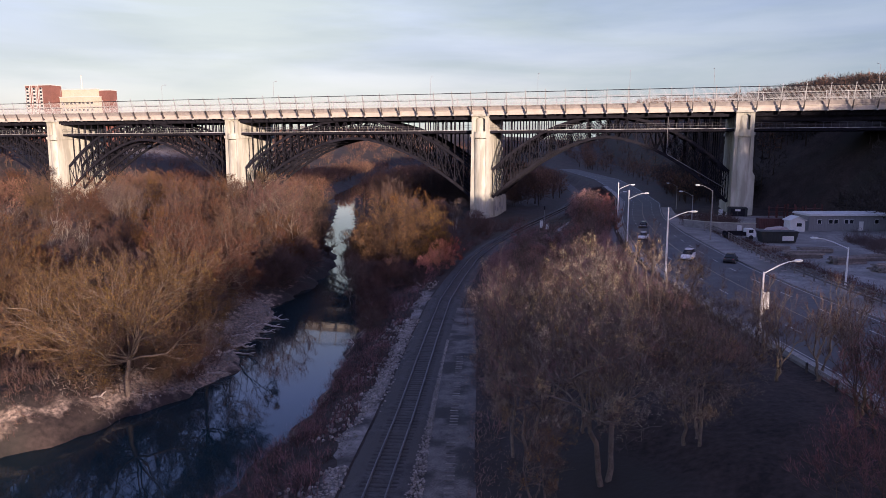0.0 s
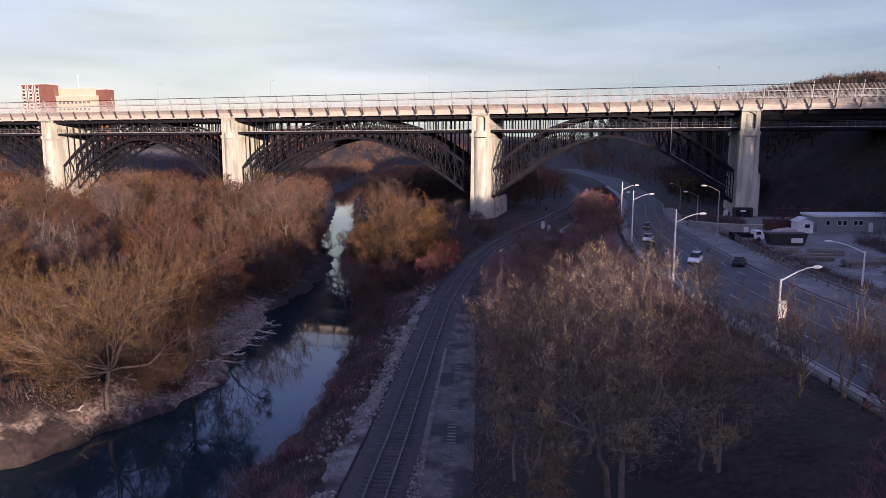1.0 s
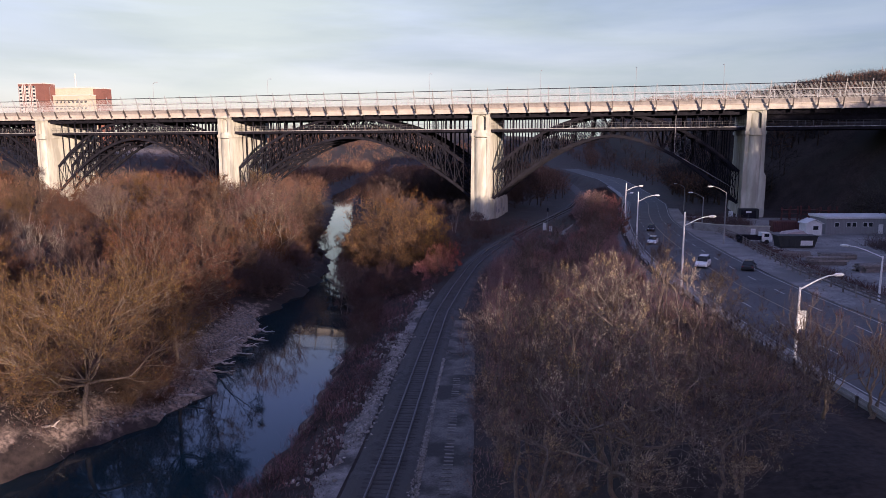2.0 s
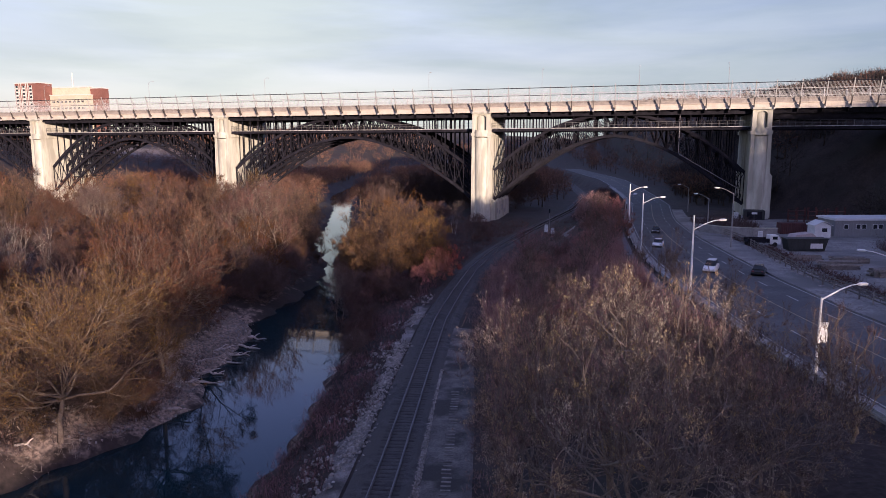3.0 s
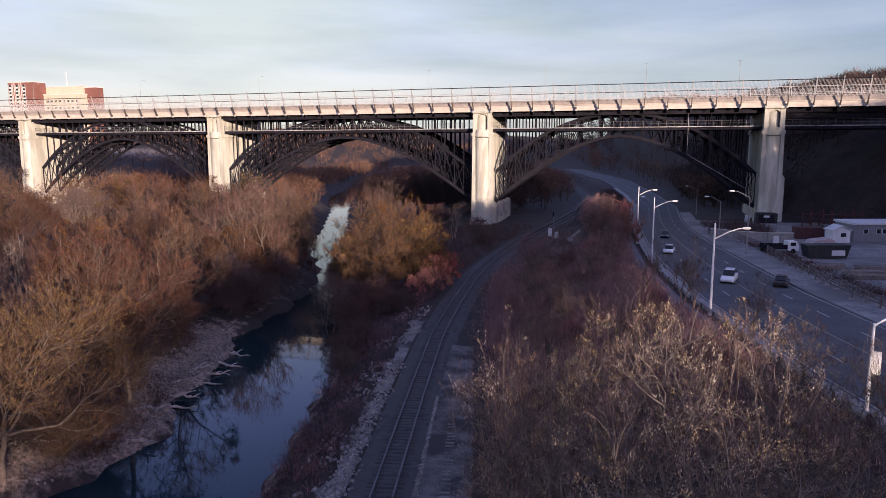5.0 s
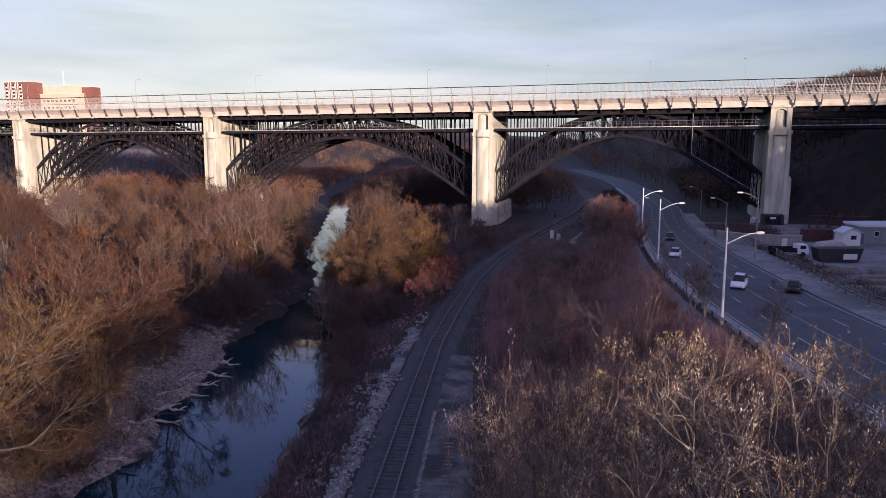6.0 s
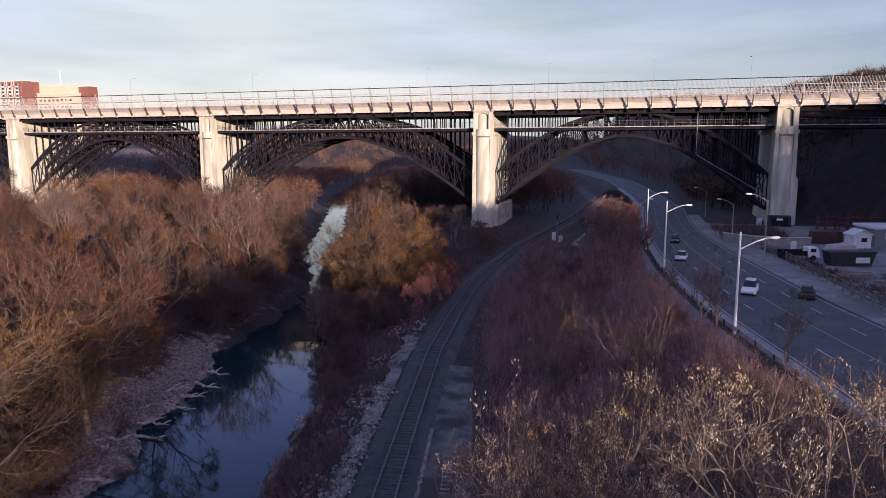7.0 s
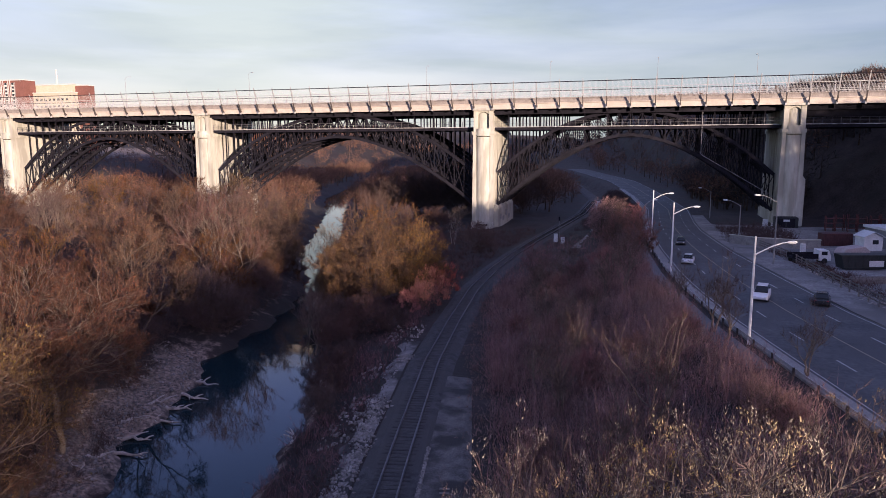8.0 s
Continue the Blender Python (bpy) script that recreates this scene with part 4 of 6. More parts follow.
def plant():
    rng = np.random.default_rng(11)
    kinds = {
        "russet": (grow(1, 15.0, 5.8, (BARK, TWIG_TAN, LEAF_ORANGE), 0.2, twigs=12, third=9, leaf=1.7, leaf_size=0.08, base=0.16, girth=0.7, steep=-0.15), "russet autumn tree with dense fine twigs"),
        "olive": (grow(2, 14.0, 6.2, (BARK, TWIG_TAN, LEAF_OLIVE), 0.16, stems=2, limbs=5, second=9, third=8, twigs=11, leaf=1.8, leaf_size=0.08, base=0.12, girth=0.75), "olive-brown bushy tree with several stems"),
        "half_bare": (grow(3, 15.5, 5.6, (BARK, TWIG_MAUVE, LEAF_ORANGE), 0.24, twigs=12, third=8, leaf=0.2, upright=0.4, base=0.15, girth=0.65), "half-bare mauve-brown tree with thin leaves"),
        "rusty": (grow(4, 12.5, 6.4, (BARK, TWIG_TAN, LEAF_ORANGE), 0.14, stems=2, limbs=5, second=9, third=8, twigs=11, leaf=1.6, leaf_size=0.08, base=0.06, girth=0.75), "low spreading tree with rusty leaves"),
        "pale": (grow(5, 12.5, 3.2, (PALE_BARK, TWIG_MAUVE, LEAF_ORANGE), 0.3, stems=3, limbs=3, second=6, third=4, twigs=4, leaf=0.0, steep=0.45, upright=0.6, girth=0.55, wide=0.025), "bare pale-barked tree with upright limbs"),
        "dark": (grow(6, 8.5, 5.2, (BARK, TWIG_GREY, LEAF_DULL), 0.1, stems=3, limbs=5, second=7, third=6, twigs=13, leaf=0.9, base=0.03, girth=0.6), "dark brown rounded bush with bare twigs"),
        "grey": (grow(7, 13.5, 5.6, (BRANCH, TWIG_MAUVE, LEAF_ORANGE), 0.2, stems=3, limbs=4, second=8, third=6, twigs=9, leaf=0.08, steep=0.3, upright=0.5, base=0.15, girth=0.65), "leafless grey-mauve tree with upright pale branches"),
        "wide": (grow(8, 13.8, 9.4, (BRANCH, TWIG_TAN, LEAF_OLIVE), 0.26, limbs=10, second=12, third=10, twigs=14, twig_len=0.9, leaf=1.4, leaf_size=0.075, base=-0.04, wiggle=0.24, girth=0.62, steep=-0.22), "wide tree with a pale forked trunk and tawny leaves"),
        "tall": (grow(9, 18.2, 7.8, (BRANCH, TWIG_TAN, LEAF_ORANGE), 0.36, limbs=10, second=12, third=10, twigs=12, leaf=2.0, leaf_size=0.085, base=0.1, wiggle=0.24, girth=0.55, steep=-0.3), "tall tree with long pale limbs and russet leaves"),
        "golden": (grow(10, 15.0, 6.4, (BARK, TWIG_TAN, LEAF_YELLOW), 0.16, stems=2, limbs=6, second=9, third=8, twigs=12, leaf=1.9, leaf_size=0.08, base=0.05, girth=0.7), "dense golden-brown tree with a rounded crown"),
    }
    first = {}

    def put(kind, x, y, s=1.0, sz=None, group="trees on the river bank", rz=None):
        m = at_ground(x, y, rng.uniform(0, 6.28) if rz is None else rz, s, sz, 0.1)
        (wood, crown), label = kinds[kind]
        if kind not in first:
            first[kind] = make_tree(wood, crown, m, label, group, "bush" if kind == "dark" else "tree")
        else:
            t = copy_thing(first[kind], Matrix())
            t.matrix_basis = m
            t["group"] = group

    # trees that stand out along the near bank
    spots = []
    # olives at x -17.5, -26 and russet at -35 are added to shade the clearing
    for kind, x, y, s, r in (("wide", -3.0, -161.4, 1.12, 8), ("rusty", -16.5, -157.5, 0.85, 5), ("half_bare", -8.2, -152.0, 0.92, 4), ("tall", -5.0, -145.5, 1.0, 7), ("russet", -12.5, -128.5, 1.15, 6),
                             ("dark", -14.2, -140.0, 0.7, 4), ("dark", -16.8, -109.5, 1.02, 5), ("grey", -20.5, -98.0, 1.3, 7), ("golden", -26.0, -79.5, 1.05, 6), ("russet", -20.5, -117.5, 1.1, 6),
                             ("half_bare", -25.0, -139.0, 0.8, 5), ("dark", -18.5, -114.5, 0.7, 3), ("olive", -24.5, -126.5, 1.05, 6), ("olive", -31.0, -110.0, 1.2, 7), ("russet", -33.5, -93.0, 1.2, 7),
                             ("dark", -18.0, -145.5, 0.8, 5), ("dark", -29.0, -149.0, 0.75, 5), ("grey", -38.0, -79.0, 1.15, 6), ("rusty", -36.5, -121.5, 0.95, 6), ("dark", -5.2, -149.0, 0.5, 2), ("dark", -11.2, -140.5, 0.62, 3), ("dark", -11.5, -147.5, 0.85, 4), ("olive", -17.5, -160.5, 1.15, 5), ("olive", -26.0, -153.5, 1.15, 6), ("russet", -35.0, -146.5, 1.15, 6), ("dark", -11.0, -156.5, 0.75, 4), ("dark", -16.0, -124.5, 0.7, 3), ("dark", -14.5, -134.5, 0.85, 4), ("rusty", -2.2, -156.5, 0.42, 2), ("rusty", -0.8, -152.8, 0.4, 2), ("dark", -4.8, -155.0, 0.6, 2), ("dark", -6.2, -159.5, 0.6, 2)):
        spots.append((x, y, r))
        put(kind, x, y, s)
    # pale saplings in the shaded clearing
    for x, y, s in ((-54.5, -119.5, 0.95), (-50.0, -121.5, 1.05), (-47.0, -118.0, 0.9), (-58.0, -116.5, 0.85), (-69.0, -113.5, 1.0), (-73.0, -110.0, 0.9), (-44.0, -127.0, 0.8), (-63.0, -121.0, 0.75)):
        spots.append((x, y, 1.5))
        put("pale", x, y, s, group="pale trees in the clearing")
    tries = 0
    while len(spots) < 118 and tries < 9000:
        tries += 1
        y = rng.uniform(-150, -6)
        edge = float(river_l(np.array([y]))[0])
        x = edge - 5.5 - rng.uniform(0, 1) ** 1.15 * 115
        if (x < -98 and y > -75) or y < -146 + (-30 - x) * 0.45:
            continue
        clearing = -80 < x < -40 and -140 < y < -96
        low = clearing or rng.uniform() < 0.22
        s = rng.uniform(0.6, 0.85) if low else rng.uniform(0.95, 1.2)
        r = (4.6 if low else 5.6) * s
        if any((x - a) ** 2 + (y - c) ** 2 < (0.92 * (r + q)) ** 2 for a, c, q in spots):
            continue
        spots.append((x, y, r))
        put(str(rng.choice(["dark", "dark", "rusty"] if low else ["russet", "olive", "olive", "half_bare", "russet", "rusty", "golden", "grey"])), x, y, s)
    # low bushes that overhang the far reach of the river, and trees before the piers
    for x, y, kind, s in ((-16.0, -102.5, "dark", 0.6), (-17.8, -93, "dark", 0.8), (-22, -86, "rusty", 0.6), (-24, -80, "dark", 0.6), (-19.2, -102.0, "olive", 0.82), (-15.0, -108.0, "dark", 0.8), (-23.4, -70.0, "russet", 0.5), (-28.6, -63.0, "russet", 0.45), (-37.5, -51.0, "rusty", 0.5), (-13.0, -72.5, "dark", 0.55), (-21.0, -60.5, "grey", 0.36), (-26.5, -52.0, "grey", 0.4), (-28, -72, "dark", 0.6), (-32.5, -64, "rusty", 0.55), (-10.5, -84, "dark", 0.4), (-14.5, -76, "dark", 0.45), (-17, -69, "dark", 0.5),
                          (-168, -9, "half_bare", 1.0), (-179, -12, "rusty", 1.0), (-190, -9, "half_bare", 0.95), (-172, -26, "rusty", 0.7), (-93, -10, "grey", 0.95), (-102, -12, "olive", 0.85), (-84, -15, "half_bare", 0.85), (-120, -12, "half_bare", 0.8), (-133, -18, "dark", 0.9), (-146, -24, "dark", 0.9)):
        put(kind, x, y, s)
    # clump between river and track
    for x, y, kind, s, sz in ((2.8, -97.5, "golden", 1.12, 1.06), (7.6, -92.0, "golden", 0.85, 0.9), (-2.4, -92.5, "olive", 0.95, 1.1), (3.5, -86.0, "russet", 1.15, 1.1), (-2.0, -82.0, "half_bare", 1.1, 1.2), (-9.6, -79.5, "golden", 0.66, 0.72), (-12.4, -72.0, "russet", 0.6, 0.66),
                              (0.2, -111.2, "grey", 0.56, 0.74), (-4.6, -100.5, "grey", 0.4, 0.5), (1.2, -105.5, "dark", 0.62, 0.62), (6.2, -106.5, "dark", 0.7, 0.66), (4.6, -113.0, "dark", 0.5, 0.45), (10.0, -107.0, "dark", 0.42, 0.4), (9.4, -125.5, "dark", 0.55, 0.6), (12.4, -132.5, "dark", 0.4, 0.42), (-7.0, -89.5, "rusty", 0.72, 0.75), (8.6, -118.0, "dark", 0.36, 0.34), (-12, -70, "dark", 0.7, 0.7),
                              (-8, -52, "dark", 1.0, 1.0), (0, -58, "dark", 0.9, 0.9), (6, -46, "dark", 0.8, 0.8), (-14, -40, "half_bare", 0.7, 0.7), (-3, -30, "pale", 0.7, 0.7), (-20, -22, "dark", 1.1, 1.1), (-12, -14, "dark", 0.9, 0.9), (-7.6, -7, "grey", 0.5, 0.55)):
        put(kind, x, y, s, sz, group="trees between river and railway")
    # dark wood beyond the bridge
    for x, y, s in ((-52, 44, 1.2), (-44, 38, 1.3), (-36, 46, 1.35), (-28, 40, 1.4), (-20, 44, 1.45), (-12, 39, 1.4), (-5, 44, 1.3), (2, 40, 1.2), (-40, 56, 1.4), (-24, 54, 1.6), (-10, 54, 1.6), (4, 52, 1.4)):
        put("dark", x, y, s, s * 1.25, group="dark wood beyond the bridge")
    red = grow(19, 5.5, 2.6, (BARK, TWIG_RED, LEAF_RED), 0.08, stems=4, limbs=4, second=6, third=5, twigs=6, twig_len=0.8, leaf=0.5, leaf_size=0.07, base=0.02, steep=0.4, upright=0.6)
    for x, y, s in ((10.6, -93, 1.0), (11.4, -89, 0.95), (11.2, -97.5, 0.8), (9.6, -99.5, 0.6)):
        make_tree(*red, at_ground(x, y, x, s), "small bush with bright red-orange stems", "red bushes by the track", "bush")
    # big budding trees on the slope below the road
    big = [
        grow(21, 15.2, 7.4, (LIMB_PALE, TWIG_DARK, LEAF_BUD), 0.34, stems=2, limbs=7, second=11, third=8, twigs=6, twig_len=0.7, wide=0.026, leaf=4.6, leaf_size=0.05, bud=LEAF_GOLD, bud_share=0.58, base=0.3, wiggle=0.32, lift=0.05, girth=0.6, upright=0.55, tipped=1.0),
        grow(22, 14.6, 5.6, (LIMB_PALE, TWIG_DARK, LEAF_BUD), 0.28, stems=3, limbs=4, second=11, third=8, twigs=6, twig_len=0.7, wide=0.026, leaf=4.6, leaf_size=0.05, bud=LEAF_GOLD, bud_share=0.6, base=0.2, wiggle=0.32, lift=0.05, girth=0.6, upright=0.6, tipped=0.9),
    ]
    for k, x, y, rz, s, sz in ((0, 44.6, -172.6, 0.4, 0.98, 1.0), (1, 38.4, -168.6, 1.9, 0.8, 1.1), (1, 50.4, -170.2, 4.0, 0.74, 0.74), (1, 42.8, -164.8, 0.7, 0.85, 0.92), (0, 48.6, -164.0, 2.9, 0.74, 0.74), (1, 40.6, -175.6, 5.1, 0.5, 0.55)):
        make_tree(*big[k], at_ground(x, y, rz, s, sz), "large spreading tree with pale crooked limbs and golden buds", "trees below the road")
    tawny = grow(33, 8.0, 4.0, (BARK, TWIG_BROWN, LEAF_ORANGE), 0.1, stems=4, limbs=4, second=7, third=6, twigs=8, leaf=0.25, leaf_size=0.06, base=0.08, upright=0.5, steep=0.3)
    for x, y, s in ((36.2, -44.0, 1.1), (38.4, -51.0, 1.0), (37.0, -58.5, 0.95), (39.6, -63.0, 0.85), (33.4, -35.0, 1.05), (31.8, -23.0, 0.95), (38.5, -71.0, 0.7), (35.0, -84.0, 0.55)):
        make_tree(*tawny, at_ground(x, y, x * 1.7, s), "tawny leafless tree with dense fine twigs", "trees on the slope below the road")
    for _ in range(46):
        y = rng.uniform(-148, -70)
        x = rng.uniform(max(float(rail_x(y)), float(spur_x(y)) if y < -104 else 0.0) + 6.0, float(road_l(y)) - 6.5)
        if in_hollow(x, y):
            continue
        make_tree(*tawny, at_ground(x, y, rng.uniform(0, 6.28), rng.uniform(0.26, 0.48)), "tawny leafless shrub with dense fine twigs", "shrubs on the slope below the road", "shrub")
    bare = grow(31, 10.0, 3.4, (BRANCH, TWIG_DARK, LEAF_ORANGE), 0.2, stems=2, limbs=4, second=6, third=5, twigs=5, twig_len=0.7, wide=0.022, leaf=0.0, steep=0.4, upright=0.6, girth=0.7)
    ruddy = grow(32, 11.0, 4.2, (BARK, TWIG_WINE, LEAF_ORANGE), 0.16, stems=3, limbs=4, second=8, third=6, twigs=8, twig_len=0.8, wide=0.024, leaf=0.1, leaf_size=0.06, base=0.1, steep=0.3, upright=0.5, girth=0.6)
    for x, y, s in ((25.4, -84.5, 0.72), (60.0, -180.5, 0.95), (63.5, -176.0, 1.0), (57.0, -184.5, 0.8), (61.5, -170.5, 0.75), (66.5, -172.5, 0.8)):
        make_tree(*ruddy, at_ground(x, y, x * 2.3, s), "bare reddish tree with fine twigs below the road", "ruddy trees below the road")
    sapling = None
    thin = [(rng.uniform(0.15, 0.85), rng.uniform(-150, -75), rng.uniform(0.45, 0.75)) for _ in range(16)]
    thin = [(float(rail_x(y)) + 7 + u * (float(road_l(y)) - float(rail_x(y)) - 14), y, s) for u, y, s in thin]
    for x, y, s in ((60.5, -168, 1.0), (57.0, -160, 0.85), (63, -157, 0.7), (48.5, -119, 0.7), (44.0, -110, 0.75), (40.6, -139, 1.0), (38.5, -100, 0.85), (36.5, -90, 0.8), (34.5, -76, 0.8), (37, -54, 0.9), (35.6, -48, 0.95), (39, -44, 0.8), (36, -38, 0.8), (27.5, -92, 0.75), (29.5, -88, 0.7), (53, -130, 0.7), (57.0, -154, 0.85), (59.5, -160, 0.9), (47.0, -117, 0.9), (38, -60, 0.7), (33, -30, 0.7), *thin):
        if in_hollow(x, y):
            continue
        m = at_ground(x, y, rng.uniform(0, 6), s)
        if sapling is None:
            sapling = make_tree(*bare, m, "bare brown sapling with several thin stems", "saplings beside the road", "sapling")
        else:
            copy_thing(sapling, Matrix()).matrix_basis = m


plant()


def scrub_patch(name, label, rng, xy, height, mats, stems=16, leafy=0.3, width=0.03, lean=0.45):
    """Thickets of thin upright stems, as one piece of stuff."""
    x, y = xy[:, 0], xy[:, 1]
    z = ground_height(x, y)
    n = len(x)
    pick = np.repeat(np.arange(n), stems)
    o = np.stack([x, y, z], 1)[pick] + rng.normal(size=(len(pick), 3)) * np.array([0.45, 0.45, 0.0])
    d = rng.normal(size=(len(pick), 3)) * lean + np.array([0, 0, 1.0])
    clump = 0.75 + 0.45 * np.sin(x * 0.42 + 1.3 * np.sin(y * 0.21)) * np.sin(y * 0.33 + 0.5)
    hh = (height * clump * rng.uniform(0.5, 1.3, n))[pick] * rng.uniform(0.4, 1.0, len(pick))
    tv, tip, dd = blades(rng, o, d, hh, rng.uniform(0.6, 1.4, len(pick)) * width)
    sel = rng.integers(0, len(pick), int(len(pick) * 1.6))
    o2 = o[sel] + dd[sel] * (hh[sel] * rng.uniform(0.3, 0.95, len(sel)))[:, None]
    tv2, _, d2 = blades(rng, o2, dd[sel] + rng.normal(size=(len(sel), 3)) * 0.55, hh[sel] * 0.38, np.full(len(sel), width * 0.7))
    m = int(len(pick) * leafy)
    parts = [tv, tv2]
    if m:
        s2 = rng.integers(0, len(sel), m)
        parts.append(leaves_at(rng, o2[s2] + rng.normal(size=(m, 3)) * 0.15, rng.uniform(0.05, 0.12, m)))
    v = np.concatenate(parts)
    f = np.arange(len(v)).reshape(-1, 3)
    idx = np.zeros(len(f), int)
    idx[(len(tv) + len(tv2)) // 3:] = 1
    ob = new(name, array_mesh(name, v, f, mats, idx))
    return tagged(ob, label, "shrubs", kind="stuff")


def scatter(rng, n, y0, y1, left, right, power=1.0, low=False):
    y = rng.uniform(y0, y1, n)
    t = rng.uniform(0, 1, n) ** power
    xy = np.stack([left(y) + (right(y) - left(y)) * t, y], 1)
    # bare ground in the hollow beneath the big trees
    edge = (38.5 if low else 34.0) + 1.6 * np.sin(y * 0.6) + rng.normal(0, 0.8, n)
    open_ground = in_hollow(xy[:, 0] + rng.normal(0, 0.7, n), y + rng.normal(0, 1.5, n)) & (rng.uniform(0, 1, n) > 0.1) & (xy[:, 0] > rail_x(y))
    return xy[~((xy[:, 0] > edge) & (y < -156)) & ~open_ground]


def plant_scrub():
    rng = np.random.default_rng(5)
    bed_edge = lambda y: np.maximum(rail_x(y), np.where(y < -104, spur_x(y), rail_x(y))) + 4.0
    scrub_patch("scrub", "brown leafless thicket on the slope below the road", rng, scatter(rng, 3600, -190, -30, bed_edge, lambda y: road_l(y) - 4.4), 2.6, [TWIG_BROWN, LEAF_ORANGE], 15, 0.12, 0.04, 0.3)
    scrub_patch("red_scrub", "reddish leafless thicket on the slope below the road", rng, scatter(rng, 2400, -165, -30, bed_edge, lambda y: road_l(y) - 4.4), 3.2, [TWIG_RUDDY, LEAF_ORANGE], 16, 0.08, 0.04, 0.28)
    scrub_patch("grey_scrub", "grey-tipped leafless thicket on the slope below the road", rng, scatter(rng, 700, -175, -60, bed_edge, lambda y: road_l(y) - 4.4), 3.4, [TWIG_GREY, LEAF_ORANGE], 10, 0.1, 0.035, 0.35)
    scrub_patch("weeds", "low dry weeds on the slope below the road", rng, scatter(rng, 5200, -190, -20, lambda y: bed_edge(y) - 2.3, lambda y: road_l(y) - 4.6, 1.0, True), 0.8, [TWIG_BROWN, LEAF_ORANGE], 10, 0.5, 0.06, 0.7)
    bank = lambda y: river_l(y) - 26
    scrub_patch("bank_brush", "russet brush on the open river bank", rng, scatter(rng, 1500, -185, -135, bank, lambda y: river_l(y) - 1.2), 1.4, [TWIG_TAN, LEAF_ORANGE], 12, 0.5, 0.045, 0.6)
    scrub_patch("drift_sticks", "pale bleached sticks washed up along the bank", rng, scatter(rng, 800, -166, -116, lambda y: river_l(y) - 6.5, lambda y: river_l(y) - 0.3), 1.1, [PALE_BARK, LEAF_ORANGE], 5, 0.0, 0.06, 3.0)
    scrub_patch("yard_weeds", "dry dark weeds between the road and the yard", rng, scatter(rng, 1100, -150, -52, lambda y: road_r(y) + 6.2, lambda y: road_r(y) + 10.0), 1.2, [TWIG_DARK, LEAF_DULL], 10, 0.2, 0.06, 0.5)
    scrub_patch("verge_scrub", "dark leafless scrub between railway and road", rng, scatter(rng, 1500, -34, 110, lambda y: rail_x(y) + 4.5, lambda y: road_l(y) - 3.0), 1.9, [TWIG_DARK, LEAF_ORANGE], 12, 0.15, 0.055, 0.45)
    scrub_patch("pier_brush", "dark brush between the railway and the river", rng, scatter(rng, 1700, -84, -5, lambda y: river_r(y) + 2.0, lambda y: rail_x(y) - 3.6), 1.9, [TWIG_DARK, LEAF_DULL], 13, 0.3, 0.055, 0.5)
    scrub_patch("brush_heap", "dark heap of cut brush in the yard", rng, scatter(rng, 420, -92, -62, lambda y: 87 + 0 * y, lambda y: 96 + 0 * y), 3.2, [TWIG_GREY, LEAF_ORANGE], 16, 0.2, 0.06, 0.9)
    scrub_patch("wall_weeds", "dark brush behind the yard wall", rng, scatter(rng, 420, -40, -10, lambda y: 58 + 0 * y, lambda y: 72 + 0 * y), 2.6, [TWIG_GREY, LEAF_OLIVE], 14, 0.3, 0.06, 0.6)
    scrub_patch("bank_shrubs", "dark reddish shrubs along the river bank", rng, scatter(rng, 800, -190, -60, lambda y: river_r(y) + 0.3, lambda y: rail_x(y) - 4.6), 1.8, [TWIG_WINE, LEAF_ORANGE], 14, 0.2, 0.04)
    scrub_patch("bank_weeds", "dull green and brown weeds on the river bank", rng, scatter(rng, 1800, -190, -60, lambda y: river_r(y) + 0.8, lambda y: rail_x(y) - 3.8), 0.7, [TWIG_DARK, LEAF_MOSS], 12, 0.6, 0.06, 0.8)
    scrub_patch("underbrush", "brown underbrush beneath the trees", rng, scatter(rng, 4200, -178, 0, lambda y: river_l(y) - 100, lambda y: river_l(y) - np.interp(y, [-158, -148, -116, -108], [1.6, 6.8, 6.8, 1.8]), 0.55), 1.6, [TWIG_GREY, LEAF_ORANGE], 12, 0.4, 0.05, 0.6)


plant_scrub()


